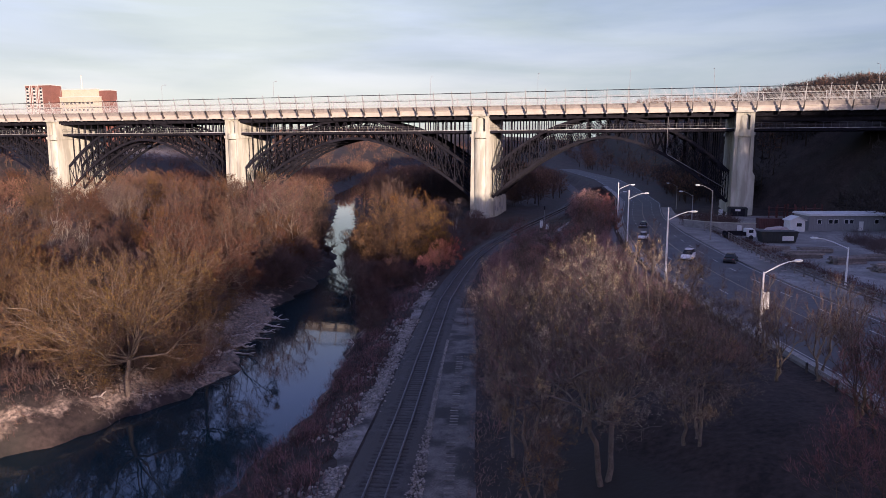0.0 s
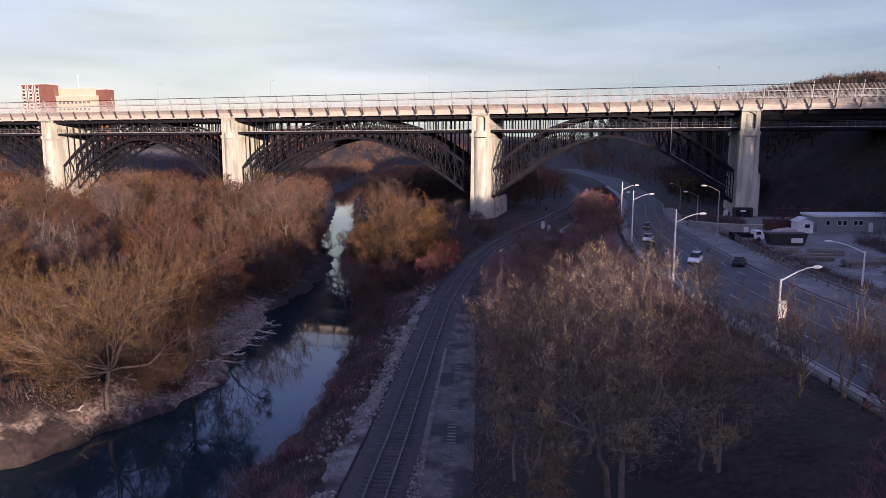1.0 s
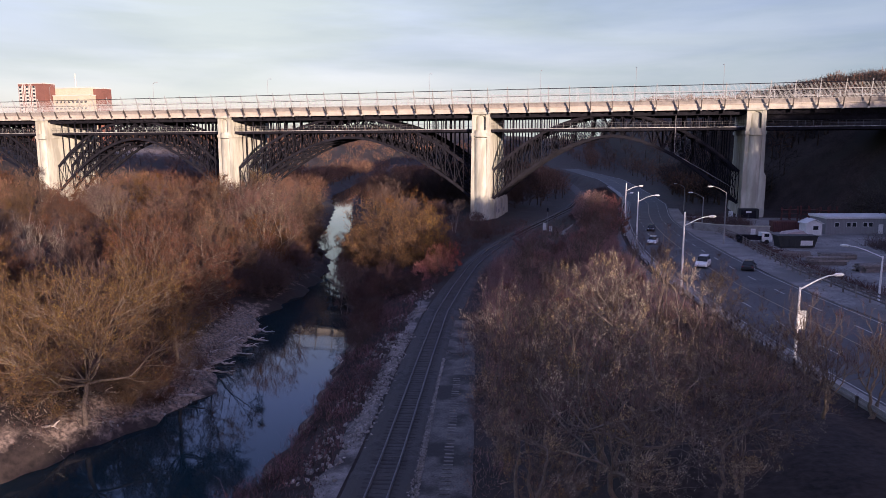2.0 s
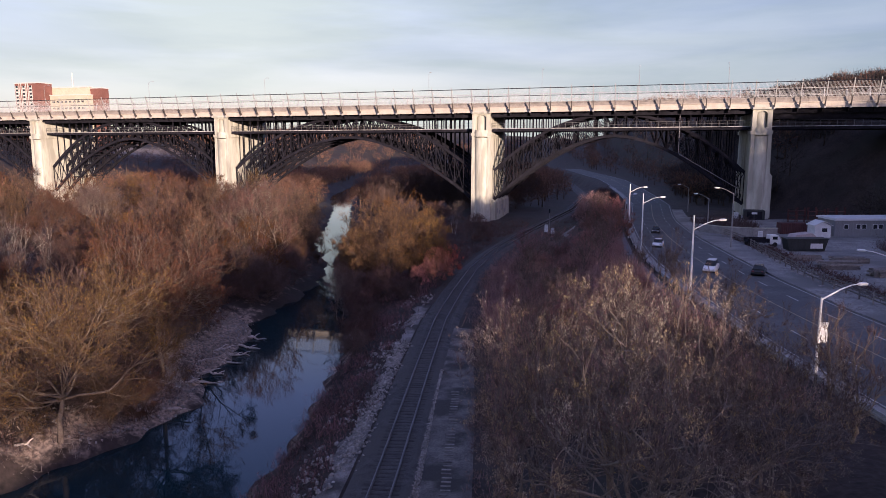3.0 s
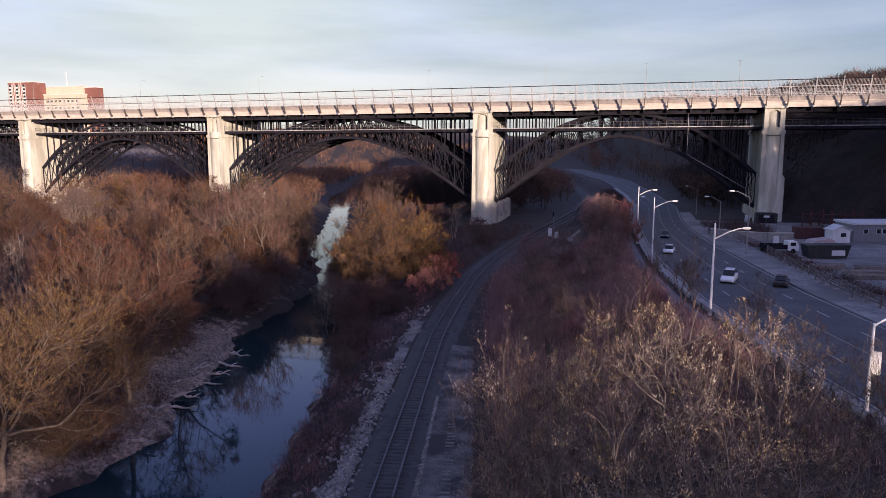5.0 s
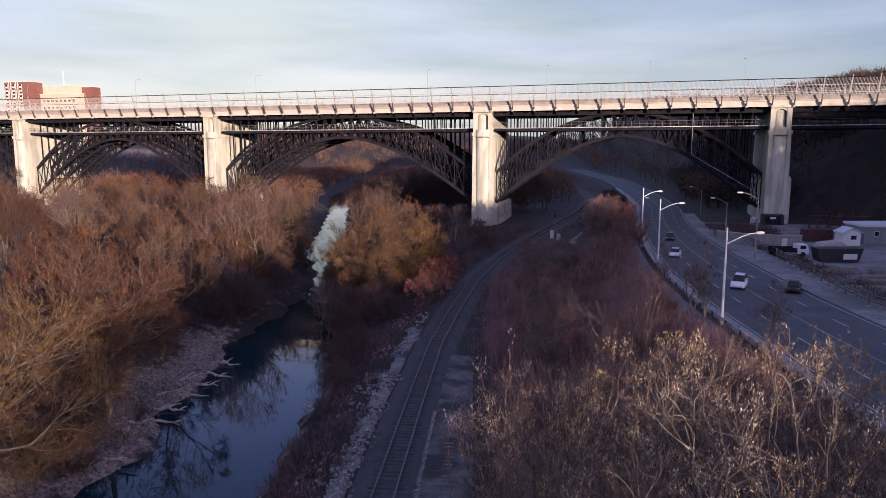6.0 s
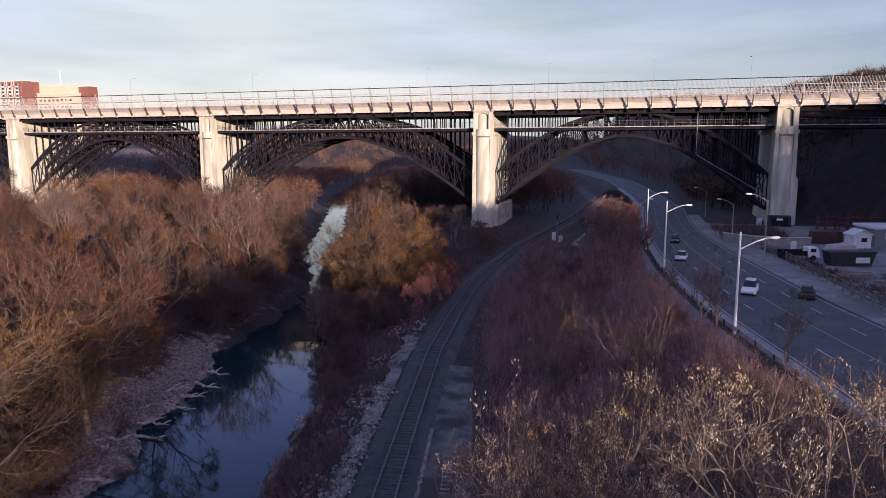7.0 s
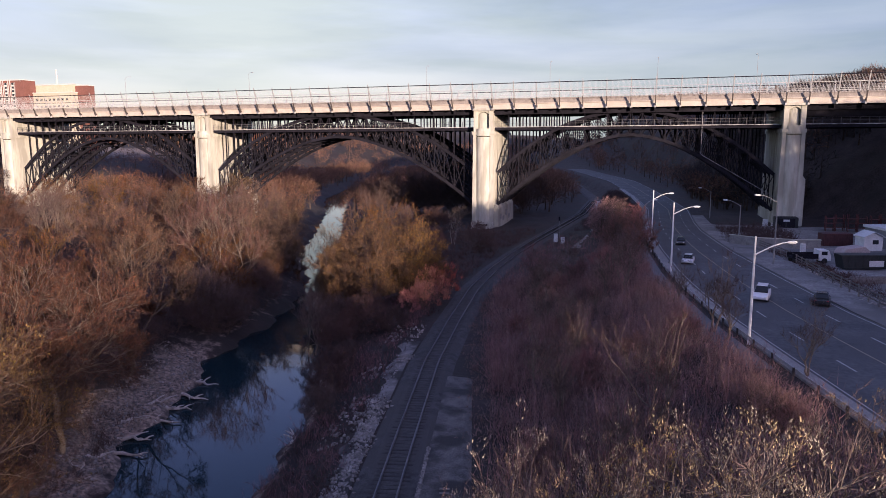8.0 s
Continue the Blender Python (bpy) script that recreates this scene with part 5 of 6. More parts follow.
def far_woods():
    """Distant woodland on the valley sides, one piece of stuff."""
    rng = np.random.default_rng(8)
    pts = []
    while len(pts) < 2600:
        x, y = rng.uniform(-420, 330), rng.uniform(30, 620)
        if river_l(y) - 4 < x < river_r(y) + 4 or rail_x(y) - 6 < x < road_r(y) + 8:
            continue
        pts.append((x, y))
    for _ in range(110):
        pts.append((rng.uniform(118, 142), rng.uniform(-200, -78)))
    for _ in range(200):
        pts.append((rng.uniform(100, 170), rng.uniform(34, 150)))
    for _ in range(260):
        pts.append((rng.uniform(-330, -120), rng.uniform(-160, 20)))
    for _ in range(900):
        pts.append((rng.uniform(-170, 15), rng.uniform(70, 330)))
    # unseen trees along the crest, added to break up the edge of its shadow
    for _ in range(520):
        pts.append((rng.uniform(140, 178), rng.uniform(-316, -60)))
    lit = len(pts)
    # trees on the right slope, coloured darker to stand for its shade
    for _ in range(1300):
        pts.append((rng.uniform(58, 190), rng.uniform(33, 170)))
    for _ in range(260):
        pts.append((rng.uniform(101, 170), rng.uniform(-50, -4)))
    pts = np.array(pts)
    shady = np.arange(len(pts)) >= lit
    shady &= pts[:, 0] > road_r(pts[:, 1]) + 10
    keep = (pts[:, 0] < river_l(pts[:, 1]) - 4) | ((pts[:, 0] > river_r(pts[:, 1]) + 4) & (pts[:, 0] < rail_x(pts[:, 1]) - 6)) | (pts[:, 0] > road_r(pts[:, 1]) + 8)
    keep &= (np.abs(pts[:, 0] - BARE_SLOPE[0]) > 36) | (np.abs(pts[:, 1] - BARE_SLOPE[1] + 25) > 60)
    keep &= ~((pts[:, 1] > -3) & (pts[:, 1] < 31) & (ground_height(pts[:, 0], pts[:, 1]) > 24))
    pts, shady = pts[keep], shady[keep]
    z = ground_height(pts[:, 0], pts[:, 1])
    n, k = len(pts), 130
    pick = np.repeat(np.arange(n), k)
    s = rng.uniform(0.8, 1.3, n)
    s = np.where(z > 38, s * 0.75, s)
    u = rng.normal(size=(len(pick), 3))
    u /= np.linalg.norm(u, axis=1, keepdims=True)
    rad = rng.uniform(0.2, 1.0, len(pick)) ** 0.5
    c = np.stack([pts[:, 0], pts[:, 1], z], 1)[pick]
    p = c + u * np.stack([3.6 * rad, 3.6 * rad, 3.6 * rad], 1) * s[pick][:, None] + np.array([0, 0, 5.2]) * s[pick][:, None]
    tv, _, _ = blades(rng, p, u * 0.6 + rng.normal(size=u.shape) * 0.5 + np.array([0, 0, 0.35]), rng.uniform(1.0, 2.6, len(pick)), rng.uniform(0.1, 0.22, len(pick)))
    tr = np.stack([pts[:, 0], pts[:, 1], z - 0.3], 1)
    bv, _, _ = blades(rng, np.repeat(tr, 2, 0), np.tile([[0.02, 0.0, 1.0]], (2 * n, 1)), np.repeat(7.5 * s, 2), np.full(2 * n, 0.5))
    v = np.concatenate([tv, bv])
    f = np.arange(len(v)).reshape(-1, 3)
    idx = np.zeros(len(f), int)
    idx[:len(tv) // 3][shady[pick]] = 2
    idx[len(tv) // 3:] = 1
    # darker copy of FAR with the hillside's shade in its colour
    FAR_SHADED = material("shaded_far_wood", (0.022, 0.019, 0.018), (0.06, 0.05, 0.045), 0.1, 0.95, per_island=0.4)
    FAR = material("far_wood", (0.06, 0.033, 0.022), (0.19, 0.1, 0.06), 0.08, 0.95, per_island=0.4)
    ob = new("distant_woods", array_mesh("distant_woods", v, f, [FAR, BARK, FAR_SHADED], idx))
    tagged(ob, "distant brown leafless woods on the valley sides", "woods", kind="stuff")


far_woods()


# ---------------------------------------------------------------- road, railway, yard
def line_at(f, shift=0.0):
    return lambda y: road_l(y) + (road_r(y) - road_l(y)) * f + shift


def build_road_parts():
    ys = np.arange(-200, 240, 4.0)
    YELLOW = material("worn_yellow_paint", (0.2, 0.17, 0.12), (0.32, 0.27, 0.2), 2.0, 0.85)
    for f, m in ((0.035, WHITE_PAINT), (0.965, WHITE_PAINT), (0.51, YELLOW)):
        b = ribbon(line_at(f, -0.07), line_at(f, 0.07), ys, lambda y: road_z(y) + 0.012)
        part("lane_line", b.mesh("lane_line", m), road)
    for f in (0.27, 0.75):
        y = -190.0
        while y < 120:
            b = ribbon(line_at(f, -0.09), line_at(f, 0.09), np.array([y, y + 1.5, y + 3.0]), lambda q: road_z(q) + 0.012)
            part("lane_dash", b.mesh("lane_dash", WHITE_PAINT), road)
            y += 9.0
    k = new("kerb", ribbon(lambda y: road_l(y) - 1.35, lambda y: road_l(y), np.arange(-220, 130, 3.0), lambda y: road_z(y) + 0.14, 0.3).mesh("kerb", KERB))
    tagged(k, "raised concrete kerb strip beside the road", "kerb", kind="structure")
    fp = new("footpath", ribbon(lambda y: road_l(y) - 4.9, lambda y: road_l(y) - 2.3, np.arange(-128, 20, 3.0), lambda y: road_z(y) - 0.06, 0.2).mesh("footpath", material("path_asphalt", (0.10, 0.10, 0.105), (0.17, 0.17, 0.175), 0.4, 0.9, 0.2, 20.0)))
    tagged(fp, "grey asphalt footpath behind the guard rail", "path", kind="structure")
    vg = new("pavement", ribbon(lambda y: road_r(y) + 0.02, lambda y: road_r(y) + np.interp(y, [-200, -100, -60, -20, 20], [3.5, 4.0, 6.5, 4.0, 3.0]), np.arange(-200, 22, 3.0), lambda y: road_z(y) + 0.1, 0.3).mesh("pavement", GRAVEL))
    tagged(vg, "pale gravelly verge between road and yard", "pavement", kind="structure")
    yd = new("yard", ribbon(lambda y: road_r(y) + np.interp(y, [-200, -100, -60, -20, 20], [3.4, 3.9, 6.4, 3.9, 2.9]), lambda y: np.interp(y, [-150, -60, -20, 0], [117, 115, 112, 98]), np.arange(-150, -2, 3.0), lambda y: road_z(y) + 0.02).mesh("yard", GRAVEL))
    tagged(yd, "grey gravel works yard", "yard", kind="structure")
    # guard rail
    g = thing("guard_rail", "weathered steel guard rail on short posts beside the road", "guard rail")
    x = lambda y: float(road_l(y)) - 1.75
    b = Build()
    ys = np.arange(-206, 60, 2.0)
    for y0, y1 in zip(ys, ys[1:]):
        z0, z1 = float(road_z(y0)), float(road_z(y1))
        for dz, out in ((0.42, 0.0), (0.56, 0.06), (0.7, 0.0)):
            b.beam((x(y0) + out, y0, z0 + dz), (x(y1) + out, y1, z1 + dz), 0.05, 0.13)
    part("rail", b.mesh("rail", PALE_STEEL), g)
    pb = Build()
    pb.box(-0.08, 0.08, -0.08, 0.08, -0.4, 0.8)
    pm = pb.mesh("post", TIE_WOOD)
    for y in ys[::2]:
        part("post", pm, g, m=Matrix.Translation((x(y) - 0.12, y, float(road_z(y)))))


def build_track():
    def bed(name, centre, ys, half, top, mat, label):
        b = Build()
        for y0, y1 in zip(ys, ys[1:]):
            prof = ((-half - 1.1, 3.5), (-half, top), (half, top), (half + 1.1, 3.5))
            for (xa, za), (xb, zb) in zip(prof, prof[1:]):
                b.quad((centre(y0) + xa, y0, za), (centre(y0) + xb, y0, zb), (centre(y1) + xb, y1, zb), (centre(y1) + xa, y1, za))
        tagged(new(name, b.mesh(name, mat)), label, "ballast", kind="structure")
    bed("track_bed_main", rail_x, np.arange(-240, 200, 4.0), 1.75, 3.86, BALLAST, "dark stone ballast under the railway track")
    bed("track_bed_spur", spur_x, np.arange(-240, -120, 4.0), 1.5, 3.74, PALE_BALLAST, "pale weathered ballast of a disused siding")
    mid = Build()
    for y0, y1 in zip(np.arange(-240, -132, 4.0), np.arange(-236, -128, 4.0)):
        mid.quad((rail_x(y0) + 1.6, y0, 3.69), (spur_x(y0) - 1.3, y0, 3.69), (spur_x(y1) - 1.3, y1, 3.69), (rail_x(y1) + 1.6, y1, 3.69))
    tagged(new("track_bed_gap", mid.mesh("track_bed_gap", PALE_BALLAST)), "pale gravel between two tracks", "ballast", kind="structure")
    # pale stones spread along the foot of the main line
    ys, cols = np.arange(-206, -112, 1.0), np.linspace(0, 1, 5)
    edge = np.stack([rail_x(ys) - 2.75, rail_x(ys) - 4.5 - 0.5 * np.sin(ys * 0.7) - 0.3 * np.sin(ys * 1.9)], 1)
    gx = edge[:, :1] + (edge[:, 1:] - edge[:, :1]) * cols
    gy = np.repeat(ys[:, None], 5, 1)
    gz = np.maximum(ground_height(gx, gy), 0.1) + 0.07
    k = (np.arange(len(ys) - 1)[:, None] * 5 + np.arange(4)).ravel()
    sh = array_mesh("track_shoulder", np.stack([gx, gy, gz], -1).reshape(-1, 3), np.stack([k, k + 5, k + 6, k + 1], 1), [SHOULDER])
    tagged(new("track_shoulder", sh), "pale stony shoulder beside the track", "gravel", kind="structure")
    tie = Build()
    tie.box(-1.3, 1.3, -0.12, 0.12, -0.14, 0.022, taper=0.015)
    tie_me = tie.mesh("tie", TIE_WOOD)
    grey = Build()
    grey.box(-0.1, 0.62, -0.11, 0.11, -0.14, 0.05, taper=0.015)
    grey_me = grey.mesh("tie", material("bleached_tie", (0.07, 0.063, 0.058), (0.18, 0.163, 0.15), 3.0, 0.9, per_object=0.4))
    rng = random.Random(4)

    def lay(name, label, centre, y0, y1, near0, near1, top, me, rails):
        t = thing(name, label, "railway track")
        rest = Build()
        y = y0
        while y < y1:
            d = math.atan2(float(centre(y + 1) - centre(y - 1)), 2.0)
            m = Matrix.Translation((float(centre(y)) + rng.uniform(-0.05, 0.05), y, top)) @ Matrix.Rotation(-d + rng.uniform(-0.02, 0.02), 4, "Z")
            if near0 <= y <= near1:
                part("tie", me, t, m=m)
            else:
                c = m.translation
                rest.box(c.x - 1.3, c.x + 1.3, c.y - 0.12, c.y + 0.12, top - 0.1, top + 0.06)
            y += 0.58
        if rest.v:
            tagged(part("ties_beyond", rest.mesh("ties_beyond", TIE_WOOD), t), kind="stuff")
        if rails:
            for s in (-1, 1):
                b = Build()
                ys = np.arange(y0, y1, 2.5)
                for a, c in zip(ys, ys[1:]):
                    pa, pc = (float(centre(a)) + s * 0.7525, a, top + 0.15), (float(centre(c)) + s * 0.7525, c, top + 0.15)
                    b.beam(pa, pc, 0.075, 0.17)
                    b.beam((pa[0], pa[1], top + 0.07), (pc[0], pc[1], top + 0.07), 0.15, 0.03)
                part("rail", b.mesh("rail", RAIL_STEEL), t)
        return t

    lay("railway_track", "single railway track with worn steel rails on dark ties", rail_x, -200, 90, -190, -40, 3.86, tie_me, True)
    lay("siding_track", "disused siding with bleached bare ties", spur_x, -200, -146, -196, -146, 3.73, grey_me, False)


def street_lamp(x, y, top, arm, az, label, tall=True, pale=None):
    z = float(road_z(y)) if x < float(road_r(y)) + 12 else 7.6
    t = thing("street_lamp", label, "street lamp", "street lamps along the road", Matrix.Translation((x, y, z)))
    h = top - z
    paint = LAMP_WHITE if (tall if pale is None else pale) else LAMP_DARK
    b = Build()
    b.tube([(0, 0, -0.3), (0, 0, h * 0.5), (0, 0, h)], [0.15, 0.12, 0.08], 8)
    part("pole", b.mesh("pole", paint), t)
    d = Vector((math.cos(az), math.sin(az), 0))
    za = h - (1.7 if tall else 0.15)
    b = Build()
    b.tube([(0, 0, za), tuple(d * arm * 0.5 + Vector((0, 0, za + 0.75))), tuple(d * arm * 0.8 + Vector((0, 0, za + 1.05))), tuple(d * arm + Vector((0, 0, za + 1.1)))], [0.07, 0.06, 0.05, 0.05], 6)
    part("arm", b.mesh("arm", paint), t)
    b = Build()
    c = d * (arm + 0.35) + Vector((0, 0, za + 1.1))
    b.tube([tuple(c - d * 0.5), tuple(c - d * 0.3), tuple(c + d * 0.2), tuple(c + d * 0.45)], [0.07, 0.15, 0.16, 0.05], 8)
    part("lamp_head", b.mesh("lamp_head", LAMP_WHITE), t)
    return t


LAMP_WHITE = material("pale_pole_paint", (0.5, 0.5, 0.49), (0.7, 0.7, 0.69), 1.0, 0.55)
LAMP_DARK = material("dull_pole", (0.16, 0.155, 0.15), (0.27, 0.26, 0.25), 1.0, 0.7)


def build_lamps():
    tall = "tall pale street lamp with a curved arm over the road"
    dull = "dull wooden-pole street lamp with a curved arm"
    street_lamp(50.2, -120.3, 18.4, 3.2, 0.35, tall)
    street_lamp(44.7, -82.4, 18.2, 3.0, 0.25, tall)
    street_lamp(42.2, -58.0, 18.4, 2.8, 0.2, tall)
    d = street_lamp(57.7, -147.5, 14.9, 3.2, 0.45, "short pale street lamp with a white banner on its pole", False, True)
    b = Build()
    b.box(0.1, 0.62, -0.03, 0.03, 2.7, 4.3)
    part("banner", b.mesh("banner", LAMP_WHITE), d, "white banner")
    street_lamp(60.8, -69.5, 17.6, 2.6, math.pi - 0.2, dull, False)
    street_lamp(59.5, -38.5, 14.3, 2.6, math.pi - 0.2, dull, False)
    street_lamp(58.7, 15.0, 13.4, 2.6, math.pi - 0.2, dull, False)
    street_lamp(41.0, -30.0, 13.4, 2.0, math.pi * 0.1, dull, False)
    street_lamp(72.2, -119.6, 13.7, 3.6, math.pi - 0.3, "pale street lamp at the edge of the yard", False, True)


def car(x, y, heading, paint, label, suv=False):
    z = float(road_z(y))
    t = thing("car", label, "car", "cars on the road", Matrix.Translation((x, y, z)) @ Matrix.Rotation(heading, 4, "Z"))
    hh = 1.68 if suv else 1.42
    belt = 1.0 if suv else 0.88

    def loft(sections, me, mat):
        b = Build()
        rings = []
        for xx, w, z0, z1 in sections:
            rings.append([(xx, -w, z0), (xx, -w * 1.03, (z0 + z1) / 2), (xx, -w * 0.92, z1), (xx, w * 0.92, z1), (xx, w * 1.03, (z0 + z1) / 2), (xx, w, z0)])
        for r0, r1 in zip(rings, rings[1:]):
            for k in range(6):
                b.quad(r0[k], r0[(k + 1) % 6], r1[(k + 1) % 6], r1[k])
        b.quad(*rings[0])
        b.quad(*reversed(rings[-1]))
        return b.mesh(me, mat, smooth=False)

    body = part("body", loft([(-2.25, 0.72, 0.42, 0.72), (-2.1, 0.86, 0.26, belt - 0.04), (-1.2, 0.9, 0.22, belt + 0.02), (0.7, 0.9, 0.22, belt), (1.6, 0.88, 0.24, belt - 0.12), (2.15, 0.82, 0.3, belt - 0.28), (2.3, 0.66, 0.42, 0.6)], "body", paint), t)
    part("cabin", loft([(-2.0 if suv else -1.7, 0.74, belt - 0.02, belt + 0.1), (-1.6 if suv else -1.0, 0.68, belt, hh - 0.06), (-0.4, 0.68, belt, hh), (0.3, 0.66, belt, hh - 0.06), (1.05, 0.76, belt - 0.04, belt + 0.04)], "cabin", CAR_GLASS), t, "dark glass")
    b = Build()
    b.box(-1.55 if suv else -1.0, 0.25, -0.6, 0.6, hh - 0.02, hh + 0.03, taper=0.05)
    part("roof", b.mesh("roof", paint), t)
    wb = Build()
    wb.tube([(0, -0.11, 0), (0, 0.11, 0)], [0.33, 0.33], 14)
    wm = wb.mesh("wheel", TYRE)
    rb = Build()
    rb.tube([(0, -0.12, 0), (0, 0.12, 0)], [0.19, 0.19], 10)
    rm = rb.mesh("rim", PALE_STEEL)
    for xx in (-1.4, 1.4):
        for yy in (-0.8, 0.8):
            w = part("wheel", wm, t, m=Matrix.Translation((xx, yy, 0.33)))
            part("rim", rm, w)
    for s in (-1, 1):
        hb = Build()
        hb.box(2.1, 2.24, s * 0.58 - 0.16, s * 0.58 + 0.16, 0.56, 0.7, taper=0.03)
        part("headlight", hb.mesh("headlight", PALE_STEEL), t)
        hb = Build()
        hb.box(-2.24, -2.12, s * 0.62 - 0.12, s * 0.62 + 0.12, 0.62, 0.8, taper=0.02)
        part("tail_light", hb.mesh("tail_light", TAIL_RED), t)
    return t


CAR_WHITE = material("white_car_paint", (0.62, 0.62, 0.62), (0.7, 0.7, 0.7), 0.5, 0.25, spec=0.5)
CAR_DARK = material("dark_car_paint", (0.02, 0.021, 0.024), (0.035, 0.036, 0.04), 0.5, 0.25, spec=0.5)
CAR_SILVER = material("silver_car_paint", (0.34, 0.35, 0.37), (0.42, 0.43, 0.45), 0.5, 0.3, spec=0.5)
CAR_GLASS = material("car_glass", (0.008, 0.009, 0.011), (0.014, 0.015, 0.018), 0.5, 0.08, spec=0.5)
TYRE = material("tyre_rubber", (0.015, 0.015, 0.015), (0.03, 0.03, 0.03), 3.0, 0.9)
TAIL_RED = material("tail_red", (0.25, 0.01, 0.01), (0.35, 0.02, 0.02), 3.0, 0.3)


def build_cars():
    car(54.6, -98.6, math.radians(-104), CAR_WHITE, "white estate car driving along the road", True)
    car(61.0, -99.5, math.radians(76), CAR_DARK, "dark saloon car driving along the road")
    car(47.8, -71.0, math.radians(-98), CAR_WHITE, "white saloon car driving along the road")
    car(48.0, -45.0, math.radians(-94), CAR_DARK, "black saloon car driving along the road")


# ---------------------------------------------------------------- yard
SHED = material("grey_cladding", (0.15, 0.155, 0.165), (0.23, 0.235, 0.245), 0.8, 0.7, stretch=(6, 6, 0.5))
SHED_ROOF = material("pale_roof", (0.42, 0.43, 0.44), (0.56, 0.57, 0.58), 0.6, 0.6)
WHITE_BOARD = material("white_boards", (0.5, 0.5, 0.5), (0.66, 0.66, 0.65), 1.0, 0.7)
DARK_GLASS = material("dark_glass", (0.012, 0.014, 0.018), (0.025, 0.028, 0.034), 1.0, 0.1, spec=0.5)
GREEN_BOX = material("dark_green_steel", (0.013, 0.017, 0.018), (0.025, 0.03, 0.032), 1.0, 0.6)
RUST = material("rusty_red_paint", (0.06, 0.02, 0.019), (0.12, 0.04, 0.034), 1.2, 0.85)
RUSSET = material("orange_machine_paint", (0.4, 0.12, 0.03), (0.55, 0.19, 0.05), 1.0, 0.5)
TIMBER = material("stacked_timber", (0.09, 0.08, 0.075), (0.2, 0.18, 0.165), 1.5, 0.9, per_object=0.3)
TARP = material("pale_pink_tarp", (0.3, 0.24, 0.23), (0.42, 0.34, 0.33), 0.8, 0.8, 0.3, 4.0)


def build_shed():
    ang = math.atan2(4.8, 17.5)
    t = thing("works_shed", "long low grey works shed with a pale flat roof", "shed", m=Matrix.Translation((84.8, -42.0, 6.75)) @ Matrix.Rotation(ang, 4, "Z"))
    b = Build()
    b.box(0, 19.5, 0, 7.0, -0.3, 3.5)
    part("wall", b.mesh("wall", SHED), t)
    b = Build()
    b.box(-0.3, 19.8, -0.35, 7.3, 3.5, 3.95, taper=0.05)
    part("roof", b.mesh("roof", SHED_ROOF), t)
    for x in (2.0, 4.6, 5.8, 8.2, 9.4, 15.2):
        b = Build()
        b.box(x, x + 0.85, -0.04, 0.03, 1.7, 2.6)
        w = part("window", b.mesh("window", DARK_GLASS), t)
        b = Build()
        for x0, x1, z0, z1 in ((x - 0.08, x, 1.62, 2.68), (x + 0.85, x + 0.93, 1.62, 2.68), (x, x + 0.85, 2.6, 2.68), (x, x + 0.85, 1.62, 1.7)):
            b.box(x0, x1, -0.07, 0.03, z0, z1)
        part("frame", b.mesh("frame", SHED_ROOF), w)
    for x in (11.6,):
        b = Build()
        b.box(x, x + 1.0, -0.05, 0.03, 0.1, 2.2)
        part("door", b.mesh("door", WHITE_BOARD), t, "white door")
    # site hut beside it
    t = thing("site_hut", "small white site hut with a pitched dark roof", "hut", m=Matrix.Translation((80.2, -45.5, 6.85)) @ Matrix.Rotation(ang, 4, "Z"))
    b = Build()
    b.profile([(0, -0.2), (3.4, -0.2), (3.4, 2.5), (1.7, 3.3), (0, 2.5)], 0, 3.0)
    part("wall", b.mesh("wall", WHITE_BOARD), t)
    b = Build()
    b.profile([(-0.3, 2.45), (1.7, 3.42), (3.7, 2.45), (3.7, 2.6), (1.7, 3.58), (-0.3, 2.6)], -0.3, 3.3)
    part("roof", b.mesh("roof", SHED_ROOF), t)
    b = Build()
    b.box(1.5, 2.6, -0.04, 0.02, 1.2, 2.0)
    part("window", b.mesh("window", DARK_GLASS), t)


